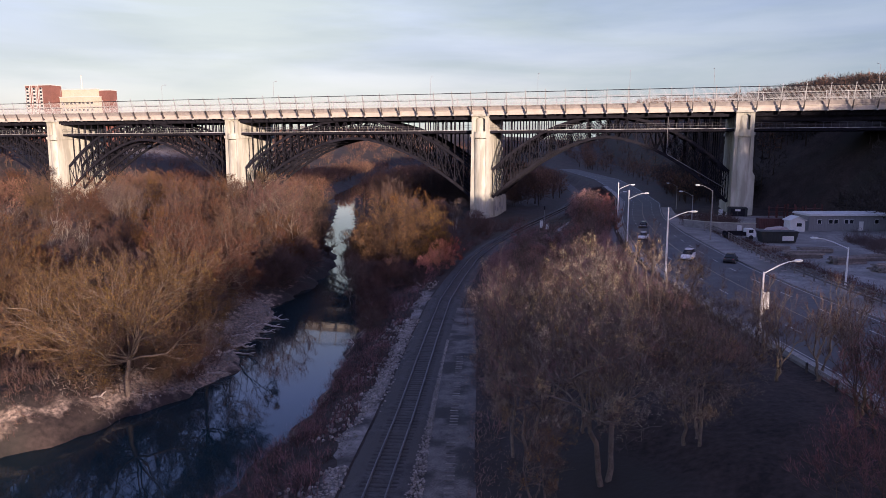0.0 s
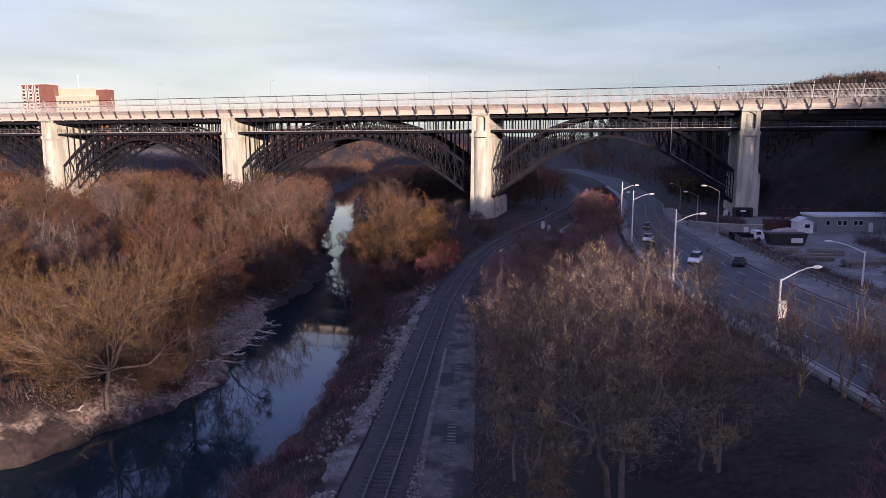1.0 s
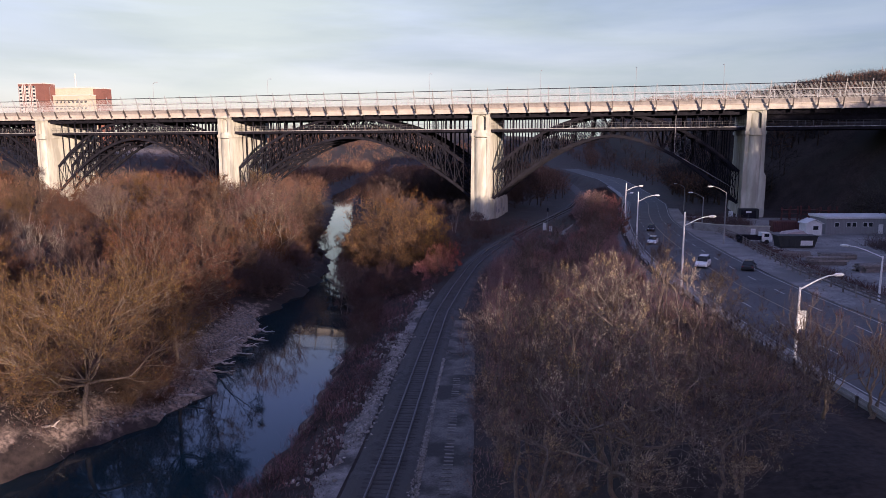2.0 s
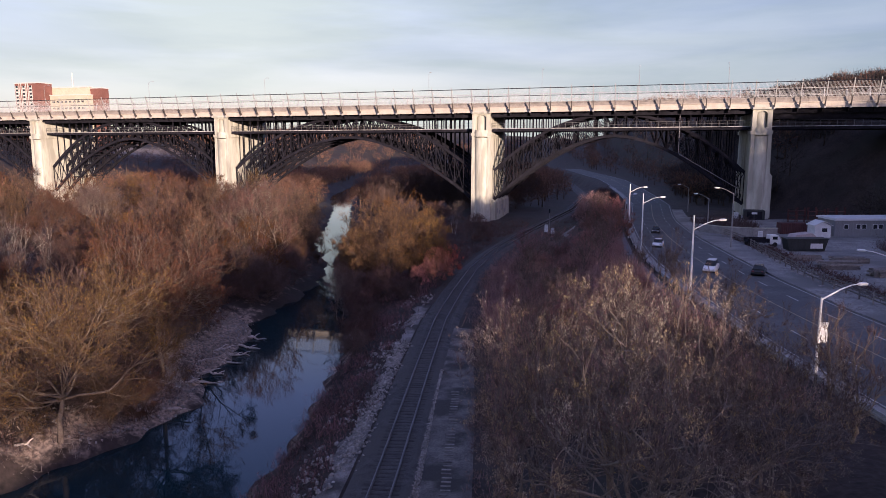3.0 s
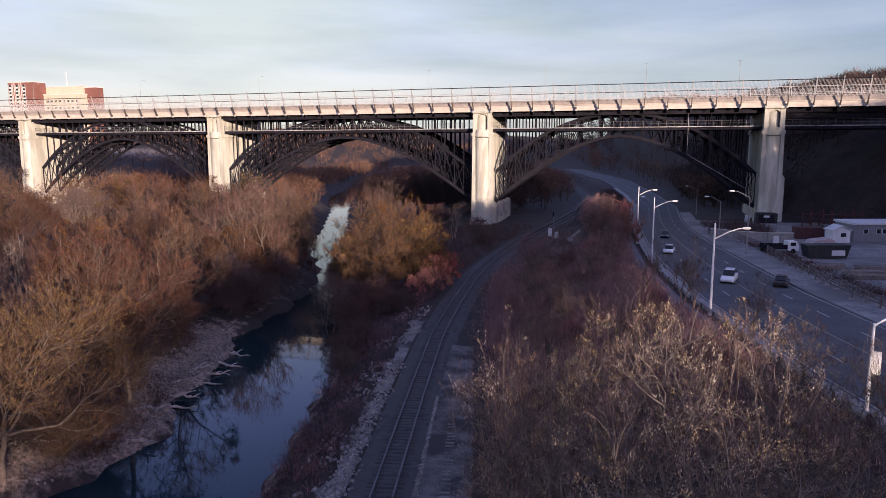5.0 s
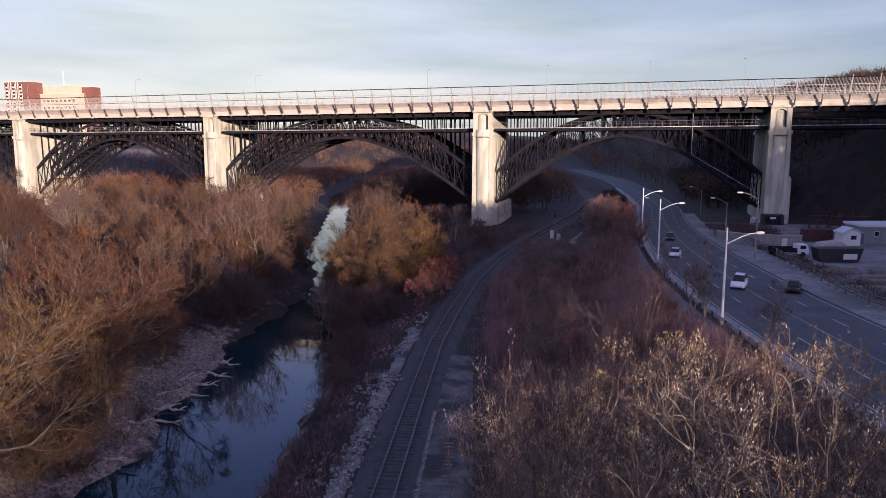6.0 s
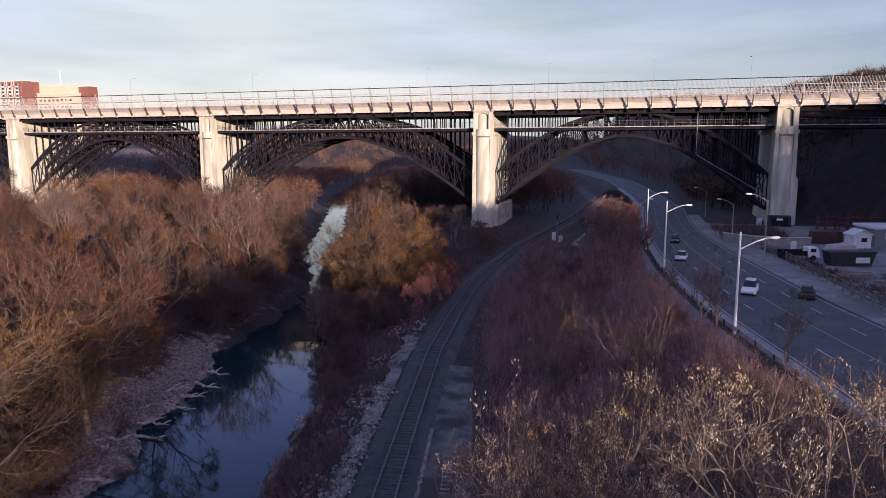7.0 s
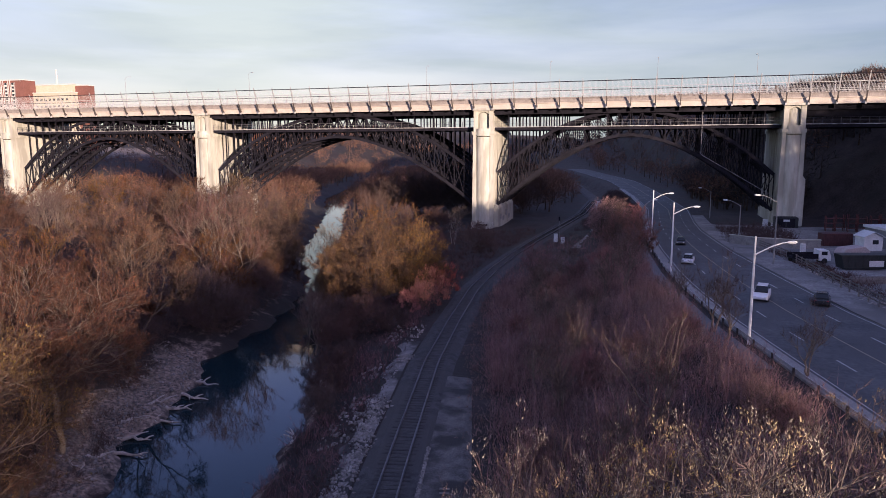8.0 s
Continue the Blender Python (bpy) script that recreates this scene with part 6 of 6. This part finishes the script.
def build_yard():
    build_shed()
    # dump truck body and skip
    t = thing("skip", "dark green steel skip with sloping ends", "skip", m=Matrix.Translation((70.3, -72.0, 7.55)) @ Matrix.Rotation(0.25, 4, "Z"))
    b = Build()
    b.profile([(0, 0.1), (6.2, 0.1), (6.8, 2.2), (-0.5, 2.2)], 0, 2.4)
    part("body", b.mesh("body", GREEN_BOX), t)
    b = Build()
    for x in np.arange(0.5, 6.2, 1.1):
        b.box(x, x + 0.12, -0.09, 0.0, 0.2, 2.15)
    b.box(-0.55, 6.85, -0.1, 2.5, 2.15, 2.27)
    part("rim", b.mesh("rim", GREEN_BOX), t)
    b = Build()
    b.box(3.6, 5.8, -0.12, -0.09, 0.5, 1.4)
    part("panel", b.mesh("panel", SHED_ROOF), t, "pale panel")
    t = thing("covered_pile", "pile under a pale pink tarpaulin", "pile", m=Matrix.Translation((74.0, -57.0, 7.1)) @ Matrix.Rotation(0.25, 4, "Z"))
    b = Build()
    b.profile([(-0.3, 0), (4.6, 0), (4.4, 1.2), (3.5, 1.9), (0.4, 1.5), (-0.1, 0.8)], 0, 3.0)
    part("tarpaulin", b.mesh("tarpaulin", TARP), t)
    # truck with a white cab
    t = thing("lorry", "parked lorry with a white cab", "lorry", "lorries in the yard", Matrix.Translation((68.0, -64.5, 7.3)) @ Matrix.Rotation(0.2, 4, "Z"))
    b = Build()
    b.profile([(0, 0.5), (1.9, 0.5), (1.9, 1.3), (1.5, 2.2), (0, 2.2)], -1.0, 1.0)
    cab = part("cab", b.mesh("cab", WHITE_BOARD), t)
    b = Build()
    b.box(0.4, 1.3, -1.02, 1.02, 1.4, 2.0)
    part("window", b.mesh("window", DARK_GLASS), cab)
    b = Build()
    b.box(-4.2, -0.1, -1.05, 1.05, 0.8, 1.15)
    for s in (-1, 1):
        b.box(-4.2, -0.1, s * 1.0 - 0.05, s * 1.0 + 0.05, 1.15, 1.6)
    part("bed", b.mesh("bed", STEEL), t)
    wb = Build()
    wb.tube([(0, -0.14, 0), (0, 0.14, 0)], [0.45, 0.45], 12)
    wm = wb.mesh("wheel", TYRE)
    for x in (0.9, -2.6, -3.6):
        for s in (-0.9, 0.9):
            part("wheel", wm, t, m=Matrix.Translation((x, s, 0.45)))
    # stacks of timber and pipe along the fence
    rng = random.Random(9)
    beam = Build()
    beam.box(-2.6, 2.6, -0.13, 0.13, 0, 0.26, taper=0.015)
    bm_ = beam.mesh("timber", TIMBER)
    for cx, cy, rows, cols in ((70.5, -84.0, 3, 5), (73.5, -92.0, 4, 6), (77.0, -84.5, 3, 6), (79.0, -97.0, 4, 6), (84.0, -92.0, 3, 6), (83.0, -104.0, 4, 7), (90.0, -86.0, 4, 6)):
        t = thing("timber_stack", "stack of dark weathered timbers", "timber stack", "timber stacks in the yard", Matrix.Translation((cx, cy, float(road_z(cy)) + 0.03)) @ Matrix.Rotation(rng.uniform(0.1, 0.5), 4, "Z"))
        for r in range(rows):
            for c in range(cols):
                if r == rows - 1 and rng.random() < 0.4:
                    continue
                part("timber", bm_, t, m=Matrix.Translation((rng.uniform(-0.5, 0.5), c * 0.36, r * 0.275)) @ Matrix.Rotation(rng.uniform(-0.04, 0.04), 4, "Z"))
    # orange loader
    t = thing("loader", "orange wheeled loader parked among timber", "loader", m=Matrix.Translation((86.5, -99.0, 7.85)) @ Matrix.Rotation(0.4, 4, "Z"))
    b = Build()
    b.profile([(-2.2, 0.7), (2.0, 0.7), (2.0, 1.5), (0.4, 1.6), (-2.2, 1.75)], -0.9, 0.9)
    part("body", b.mesh("body", RUSSET), t)
    b = Build()
    b.box(-0.9, 0.5, -0.7, 0.7, 1.6, 2.9, taper=0.1)
    part("cab", b.mesh("cab", DARK_GLASS), t)
    b = Build()
    b.profile([(3.0, 0.2), (4.0, 0.2), (3.6, 1.0), (3.0, 1.1)], -1.2, 1.2)
    part("bucket", b.mesh("bucket", STEEL), t)
    b = Build()
    for s in (-0.6, 0.6):
        b.beam((1.2, s, 1.3), (3.2, s, 0.7), 0.18)
    part("arm", b.mesh("arm", RUSSET), t)
    wb = Build()
    wb.tube([(0, -0.22, 0), (0, 0.22, 0)], [0.62, 0.62], 14)
    wm = wb.mesh("wheel", TYRE)
    for x in (-1.4, 1.4):
        for s in (-0.95, 0.95):
            part("wheel", wm, t, m=Matrix.Translation((x, s, 0.62)))
    # low retaining wall behind the yard entrance
    w = thing("retaining_wall", "low grey concrete retaining wall behind the yard", "wall")
    b = Build()
    cap = Build()
    for (xa, ya), (xb, yb) in zip(((57.6, -41.0), (62.0, -44.5), (68.0, -46.0)), ((62.0, -44.5), (68.0, -46.0), (73.0, -45.0))):
        for bb, z0, z1, d in ((b, 6.4, 8.5, 0.0), (cap, 8.5, 8.65, 0.08)):
            bb.beam((xa - d, ya, (z0 + z1) / 2), (xb + d, yb, (z0 + z1) / 2), 0.4 + 2 * d, z1 - z0)
    part("body", b.mesh("body", KERB), w)
    part("coping", cap.mesh("coping", CONCRETE), w)
    # dark store with a notice before the pier
    t = thing("store_box", "dark steel store with a small white notice", "store", m=Matrix.Translation((74.2, -6.5, float(ground_height(np.array([74.2]), np.array([-6.5]))[0]) + 0.05)))
    b = Build()
    b.profile([(-2.6, 0), (2.6, 0), (2.6, 2.5), (2.4, 2.7), (-2.4, 2.7), (-2.6, 2.5)], 0, 2.4)
    part("body", b.mesh("body", GREEN_BOX), t)
    b = Build()
    b.box(-1.9, -0.2, -0.06, -0.003, 0.1, 2.3)
    b.box(0.1, 1.9, -0.06, -0.003, 0.1, 2.3)
    part("door", b.mesh("door", STEEL), t)
    b = Build()
    b.box(-0.7, 0.7, -0.1, -0.062, 1.6, 2.1)
    part("notice", b.mesh("notice", WHITE_BOARD), t, "small white notice")
    # red steel racks near the pier
    for k in range(6):
        t = thing("steel_rack", "tall rusty red steel rack beside the pier", "rack", "racks by the pier", Matrix.Translation((81.5 + k * 2.3, -12.0 + (k % 2) * 1.1, 6.3)))
        b = Build()
        for x in (0, 1.8):
            for y in (0, 1.2):
                b.box(x - 0.07, x + 0.07, y - 0.07, y + 0.07, 0, 3.6 + 0.3 * (k % 3))
        part("upright", b.mesh("upright", RUST), t)
        for z in (0.8, 1.9, 3.0):
            b = Build()
            b.box(-0.1, 1.9, -0.1, 1.3, z, z + 0.1)
            part("shelf", b.mesh("shelf", RUST), t)
    t = thing("container", "dark red steel container in the yard", "container", m=Matrix.Translation((74.6, -40.0, 6.75)) @ Matrix.Rotation(0.2, 4, "Z"))
    b = Build()
    wave = [(x, 0.06 * (k % 4 in (1, 2))) for k, x in enumerate(np.linspace(0, 5.6, 57))]
    for (xa, ya), (xb, yb) in zip(wave, wave[1:]):
        b.quad((xa, -ya, 0), (xb, -yb, 0), (xb, -yb, 2.4), (xa, -ya, 2.4))
    b.quad(*[(x, -y, 2.4) for x, y in wave], (5.6, 2.4, 2.4), (0, 2.4, 2.4))
    b.quad((5.6, 0, 0), (5.6, 2.4, 0), (5.6, 2.4, 2.4), (5.6, 0, 2.4))
    b.quad((0, 2.4, 0), (0, 0, 0), (0, 0, 2.4), (0, 2.4, 2.4))
    b.quad((5.6, 2.4, 0), (0, 2.4, 0), (0, 2.4, 2.4), (5.6, 2.4, 2.4))
    part("body", b.mesh("body", material("dark_red_steel", (0.045, 0.016, 0.018), (0.08, 0.03, 0.03), 1.0, 0.7)), t)
    # pale boxes and notice by the pier foot
    for x, y, w, h, label in ((70.2, -2.2, 1.2, 1.7, "pale grey electrical cabinet at the pier foot"), (72.5, -2.0, 1.9, 0.8, "white notice board at the pier foot"), (68.6, -52.0, 0.9, 1.8, "portable white cabinet beside the yard"), (66.8, -61.0, 1.4, 1.1, "white crate by the yard fence")):
        z = float(ground_height(np.array([x]), np.array([y]))[0])
        t = thing("cabinet", label, "cabinet", m=Matrix.Translation((x, y, z)))
        b = Build()
        b.box(-w / 2, w / 2, -0.3, 0.3, 0.0, h, taper=0.03)
        part("body", b.mesh("body", WHITE_BOARD), t)
        b = Build()
        b.box(-w / 2 + 0.08, w / 2 - 0.08, -0.33, -0.29, 0.15, h - 0.12)
        part("door", b.mesh("door", SHED_ROOF), t)
    # timber fence along the yard
    f = thing("yard_fence", "weathered post and rail timber fence round the yard", "fence")
    fx = lambda y: float(road_r(y)) + float(np.interp(y, [-200, -100, -60, -20], [3.6, 4.2, 6.8, 4.6]))
    pb = Build()
    pb.box(-0.09, 0.09, -0.09, 0.09, -0.3, 1.5, taper=0.02)
    pm = pb.mesh("post", TIMBER)
    ys = np.arange(-160, -44, 3.0)
    wire = Build()
    for y0, y1 in zip(ys, ys[1:]):
        part("post", pm, f, m=Matrix.Translation((fx(y0), y0, float(road_z(y0)) + 0.08)))
        for dz in (0.5, 0.9, 1.3):
            wire.beam((fx(y0), y0, float(road_z(y0)) + 0.08 + dz), (fx(y1), y1, float(road_z(y1)) + 0.08 + dz), 0.06, 0.16)
    part("rail", wire.mesh("rail", TIMBER), f)


PALE_STONE = material("pale_stone", (0.12, 0.108, 0.098), (0.3, 0.27, 0.245), 1.0, 0.9, per_island=0.3)
nrng = np.random.default_rng(3)


def stones(name, label, x, y, small, large, height=None):
    """Many small broken stones as one piece of stuff."""
    z = ground_height(x, y) if height is None else np.full(len(x), height)
    n = len(x)
    cube = np.array([(-1, -1, -1), (1, -1, -1), (1, 1, -1), (-1, 1, -1), (-0.7, -0.8, 1), (0.8, -0.7, 0.8), (0.7, 0.8, 1), (-0.8, 0.6, 0.9)], float)
    quads = np.array([(0, 3, 2, 1), (4, 5, 6, 7), (0, 1, 5, 4), (1, 2, 6, 5), (2, 3, 7, 6), (3, 0, 4, 7)])
    s = nrng.uniform(small, large, n)[:, None, None] * nrng.uniform(0.6, 1.3, (n, 1, 3))
    a = nrng.uniform(0, 6.28, n)
    c, sn = np.cos(a)[:, None], np.sin(a)[:, None]
    v = cube[None] * s + nrng.normal(size=(n, 8, 3)) * small * 0.4
    v = np.stack([v[..., 0] * c - v[..., 1] * sn, v[..., 0] * sn + v[..., 1] * c, v[..., 2]], -1) + np.stack([x, y, z + 0.05], 1)[:, None]
    f = (quads[None] + (np.arange(n) * 8)[:, None, None]).reshape(-1, 4)
    ob = new(name, array_mesh(name, v.reshape(-1, 3), f, [PALE_STONE]))
    tagged(ob, label, "stones", kind="stuff")


def build_valley_things():
    # signal mast with equipment boxes by the track
    t = thing("signal_mast", "thin signal mast with pale equipment boxes beside the track", "signal", m=Matrix.Translation((22.3, -30.5, 3.7)))
    b = Build()
    b.tube([(0, 0, -0.3), (0, 0, 6.4)], [0.09, 0.06], 8)
    part("mast", b.mesh("mast", LAMP_DARK), t)
    b = Build()
    b.box(-0.2, 0.2, -0.2, 0.1, 5.5, 6.5, taper=0.03)
    part("signal_head", b.mesh("signal_head", STEEL), t)
    for x, z0, z1 in ((-1.2, 0.6, 2.5), (0.4, 0.2, 1.7)):
        b = Build()
        b.box(x, x + 0.9, -0.4, 0.2, z0, z1, taper=0.04)
        part("equipment_box", b.mesh("equipment_box", WHITE_BOARD), t)
    b = Build()
    for p, q in zip(((26.2, -43), (27.6, -30), (28.3, -12), (26.6, 15), (25.5, 50)), ((27.6, -30), (28.3, -12), (26.6, 15), (25.5, 50), (22.5, 90))):
        za, zb = (float(ground_height(np.array([v[0]]), np.array([v[1]]))[0]) + 0.3 for v in (p, q))
        b.quad((p[0], p[1], za), (p[0] + 2.2, p[1], za), (q[0] + 2.0, q[1], zb), (q[0], q[1], zb))
    tagged(new("gravel_path", b.mesh("gravel_path", KERB)), "pale path running beside the railway", "path", kind="structure")
    # driftwood along the bank
    rng = random.Random(6)
    for k, (x, y, ln, az) in enumerate(((-0.6, -150.0, 4.2, 0.1), (-2.2, -152.5, 3.4, 0.5), (-3.2, -146.0, 3.0, -0.3), (-2.4, -141.5, 3.8, 0.05), (-3.8, -138.5, 3.2, 0.2), (-4.2, -134.0, 4.0, 0.0), (-4.8, -131.0, 3.0, 0.35), (-5.2, -128.0, 3.6, -0.1), (-6.6, -124.0, 3.0, 0.3), (-4.5, -156.5, 3.2, 0.6), (-5.0, -163.5, 2.6, 0.35), (-5.8, -136.0, 2.6, 0.9), (-6.8, -131.5, 2.4, 1.4), (-3.6, -143.8, 2.4, 0.4), (11.0, -136.0, 2.4, 2.2), (7.2, -122.5, 2.6, 2.0))):
        z = max(float(ground_height(np.array([x]), np.array([y]))[0]), 0.0) + 0.15
        t = thing("driftwood", "pale bleached driftwood log lying on the bank", "log", "driftwood on the river bank", Matrix.Translation((x, y, z)) @ Matrix.Rotation(az, 4, "Z"))
        b = Build()
        pts = [(-ln * 0.5 + ln * i / 5, rng.uniform(-0.35, 0.35), rng.uniform(-0.05, 0.2) - 0.03 * i) for i in range(6)]
        b.tube(pts, [0.17, 0.16, 0.14, 0.11, 0.075, 0.03], 6)
        part("trunk", b.mesh("trunk", DRIFTWOOD), t)
        for _ in range(3):
            i = rng.randint(1, 4)
            b = Build()
            e = Vector(pts[i]) + Vector((rng.uniform(0.3, 1.1), rng.uniform(-0.9, 0.9), rng.uniform(0.0, 0.5)))
            b.tube([pts[i], tuple(Vector(pts[i]).lerp(e, 0.5) + Vector((0, 0, 0.08))), tuple(e)], [0.1, 0.07, 0.03], 5)
            part("branch", b.mesh("branch", DRIFTWOOD), t)
    # pale stones tipped down the bank beside the track, and spilt ballast
    y = nrng.uniform(-185, -105, 1100)
    u = nrng.uniform(0, 1, 1100)
    patch = np.sin(y * 0.45) + np.sin(y * 0.23 + 1) > -0.35
    y, u = y[patch], u[patch]
    stones("riprap", "pale broken stones tipped down the bank", rail_x(y) - 3.3 - u * np.minimum(4.2, rail_x(y) - 3.3 - river_r(y)), y, 0.05, 0.17)
    y = nrng.uniform(-192, -118, 2600)
    u = nrng.normal(0, 0.45, 2600)
    patch = np.sin(y * 0.31) + np.sin(y * 0.13 + 2) > -0.7
    stones("spilt_ballast", "pale spilt ballast along the track edge", (rail_x(y) - 3.5 + u)[patch], y[patch], 0.05, 0.13)
    y = nrng.uniform(-192, -140, 2200)
    u = nrng.uniform(0, 1, 2200) ** 0.7
    stones("loose_gravel", "loose pale stones between two tracks", rail_x(y) + 1.9 + u * np.maximum(spur_x(y) - rail_x(y) - 3.4, 0.3), y, 0.03, 0.08, 3.7)
    y = nrng.uniform(-160, -116, 620)
    u = nrng.uniform(0, 1, 620) ** 1.4
    stones("bank_stones", "pale stones on the muddy river bank", river_l(y) - 0.4 - u * 6.0, y, 0.04, 0.14)
    y = nrng.uniform(-150, -45, 900)
    stones("yard_rubble", "broken concrete rubble along the yard fence", road_r(y) + 6.5 + nrng.normal(0, 1.3, 900), y, 0.06, 0.24)


build_road_parts()
build_track()
build_lamps()
build_cars()
build_yard()
build_valley_things()


# ---------------------------------------------------------------- far buildings and lamps on the deck
BRICK = material("red_brick", (0.13, 0.055, 0.042), (0.19, 0.085, 0.066), 0.3, 0.85)
CREAM = material("cream_render", (0.36, 0.33, 0.24), (0.45, 0.41, 0.31), 0.2, 0.8)
GREY_TRIM = material("white_trim", (0.4, 0.39, 0.36), (0.5, 0.48, 0.45), 0.5, 0.8)


def build_apartments():
    t = thing("apartment_block", "brick apartment block with white window bays and a cream wing", "apartment building", m=Matrix.Translation((-304.0, 115.0, 33.0)) @ Matrix.Diagonal((0.66, 0.66, 0.66, 1)))

    def block(name, x0, x1, y0, y1, top, mat, label="", roof=True):
        b = Build()
        b.box(x0, x1, y0, y1, -16, top)
        w = part(name, b.mesh(name, mat), t, label)
        if roof:
            b = Build()
            b.box(x0 - 0.3, x1 + 0.3, y0 - 0.3, y1 + 0.3, top, top + 0.7)
            part("roof", b.mesh("roof", GREY_TRIM), w)
        return w

    block("wall", 0, 28, 0, 12, 43.5, BRICK, "red brick tower")
    pane = Build()
    pane.box(0, 2.4, -0.12, 0.05, 0, 1.7)
    pane_me = pane.mesh("pane", DARK_GLASS)
    frm = Build()
    frm.box(-0.5, 2.9, -0.06, 0.04, -1.3, 0)
    frm.box(-0.5, 0, -0.06, 0.04, 0, 1.7)
    frm.box(2.4, 2.9, -0.06, 0.04, 0, 1.7)
    frm_me = frm.mesh("window_bay", GREY_TRIM)
    for x in (1.0, 8.4, 15.8):
        for k in range(13):
            w = part("window_bay", frm_me, t, "white window bay", Matrix.Translation((x, 0, 4 + k * 3.0)))
            part("pane", pane_me, w)
    for x in (4.6, 6.6, 12.0, 14.0):
        b = Build()
        b.box(x, x + 0.6, -0.25, 0.05, 0, 43.5)
        part("pilaster", b.mesh("pilaster", GREY_TRIM), t)
    block("wing", 26.0, 66.0, 13.0, 21.0, 40.0, CREAM, "cream rendered wing")
    block("low_wing", 31.0, 70.0, 6.0, 13.0, 33.0, CREAM, "lower cream wing")
    for k in range(8):
        for r in range(4):
            part("window", pane_me, t, m=Matrix.Translation((33.5 + k * 4.4, 6.0, 10 + r * 5.6)))
    block("brick_wing", 64.0, 78.0, 15.0, 23.0, 39.0, BRICK, "red brick end block")
    b = Build()
    b.tube([(46, 17, 39), (46, 17, 53)], [0.7, 0.6], 10)
    part("chimney", b.mesh("chimney", GREY_TRIM), t, "thin white chimney")


build_apartments()


def build_deck_lamps():
    for x in (-170, -124, -78, -20.4, 15.0, 43.0, 67.0, 110.0, 150.0):
        t = thing("deck_lamp", "slender grey lamp standing on the bridge deck", "street lamp", "lamps on the bridge deck", Matrix.Translation((x, 4.2, 37.1)))
        b = Build()
        b.tube([(0, 0, 0), (0, 0, 11.2)], [0.07, 0.04], 6)
        part("pole", b.mesh("pole", LAMP_DARK), t)
        b = Build()
        b.tube([(0, 0, 11.2), (0, 0.9, 11.8), (0, 2.0, 11.9)], [0.035, 0.035, 0.035], 5)
        part("arm", b.mesh("arm", LAMP_DARK), t)
        b = Build()
        b.box(-0.14, 0.14, 1.8, 2.6, 11.82, 11.98, taper=0.03)
        part("lamp_head", b.mesh("lamp_head", PALE_STEEL), t)


build_deck_lamps()
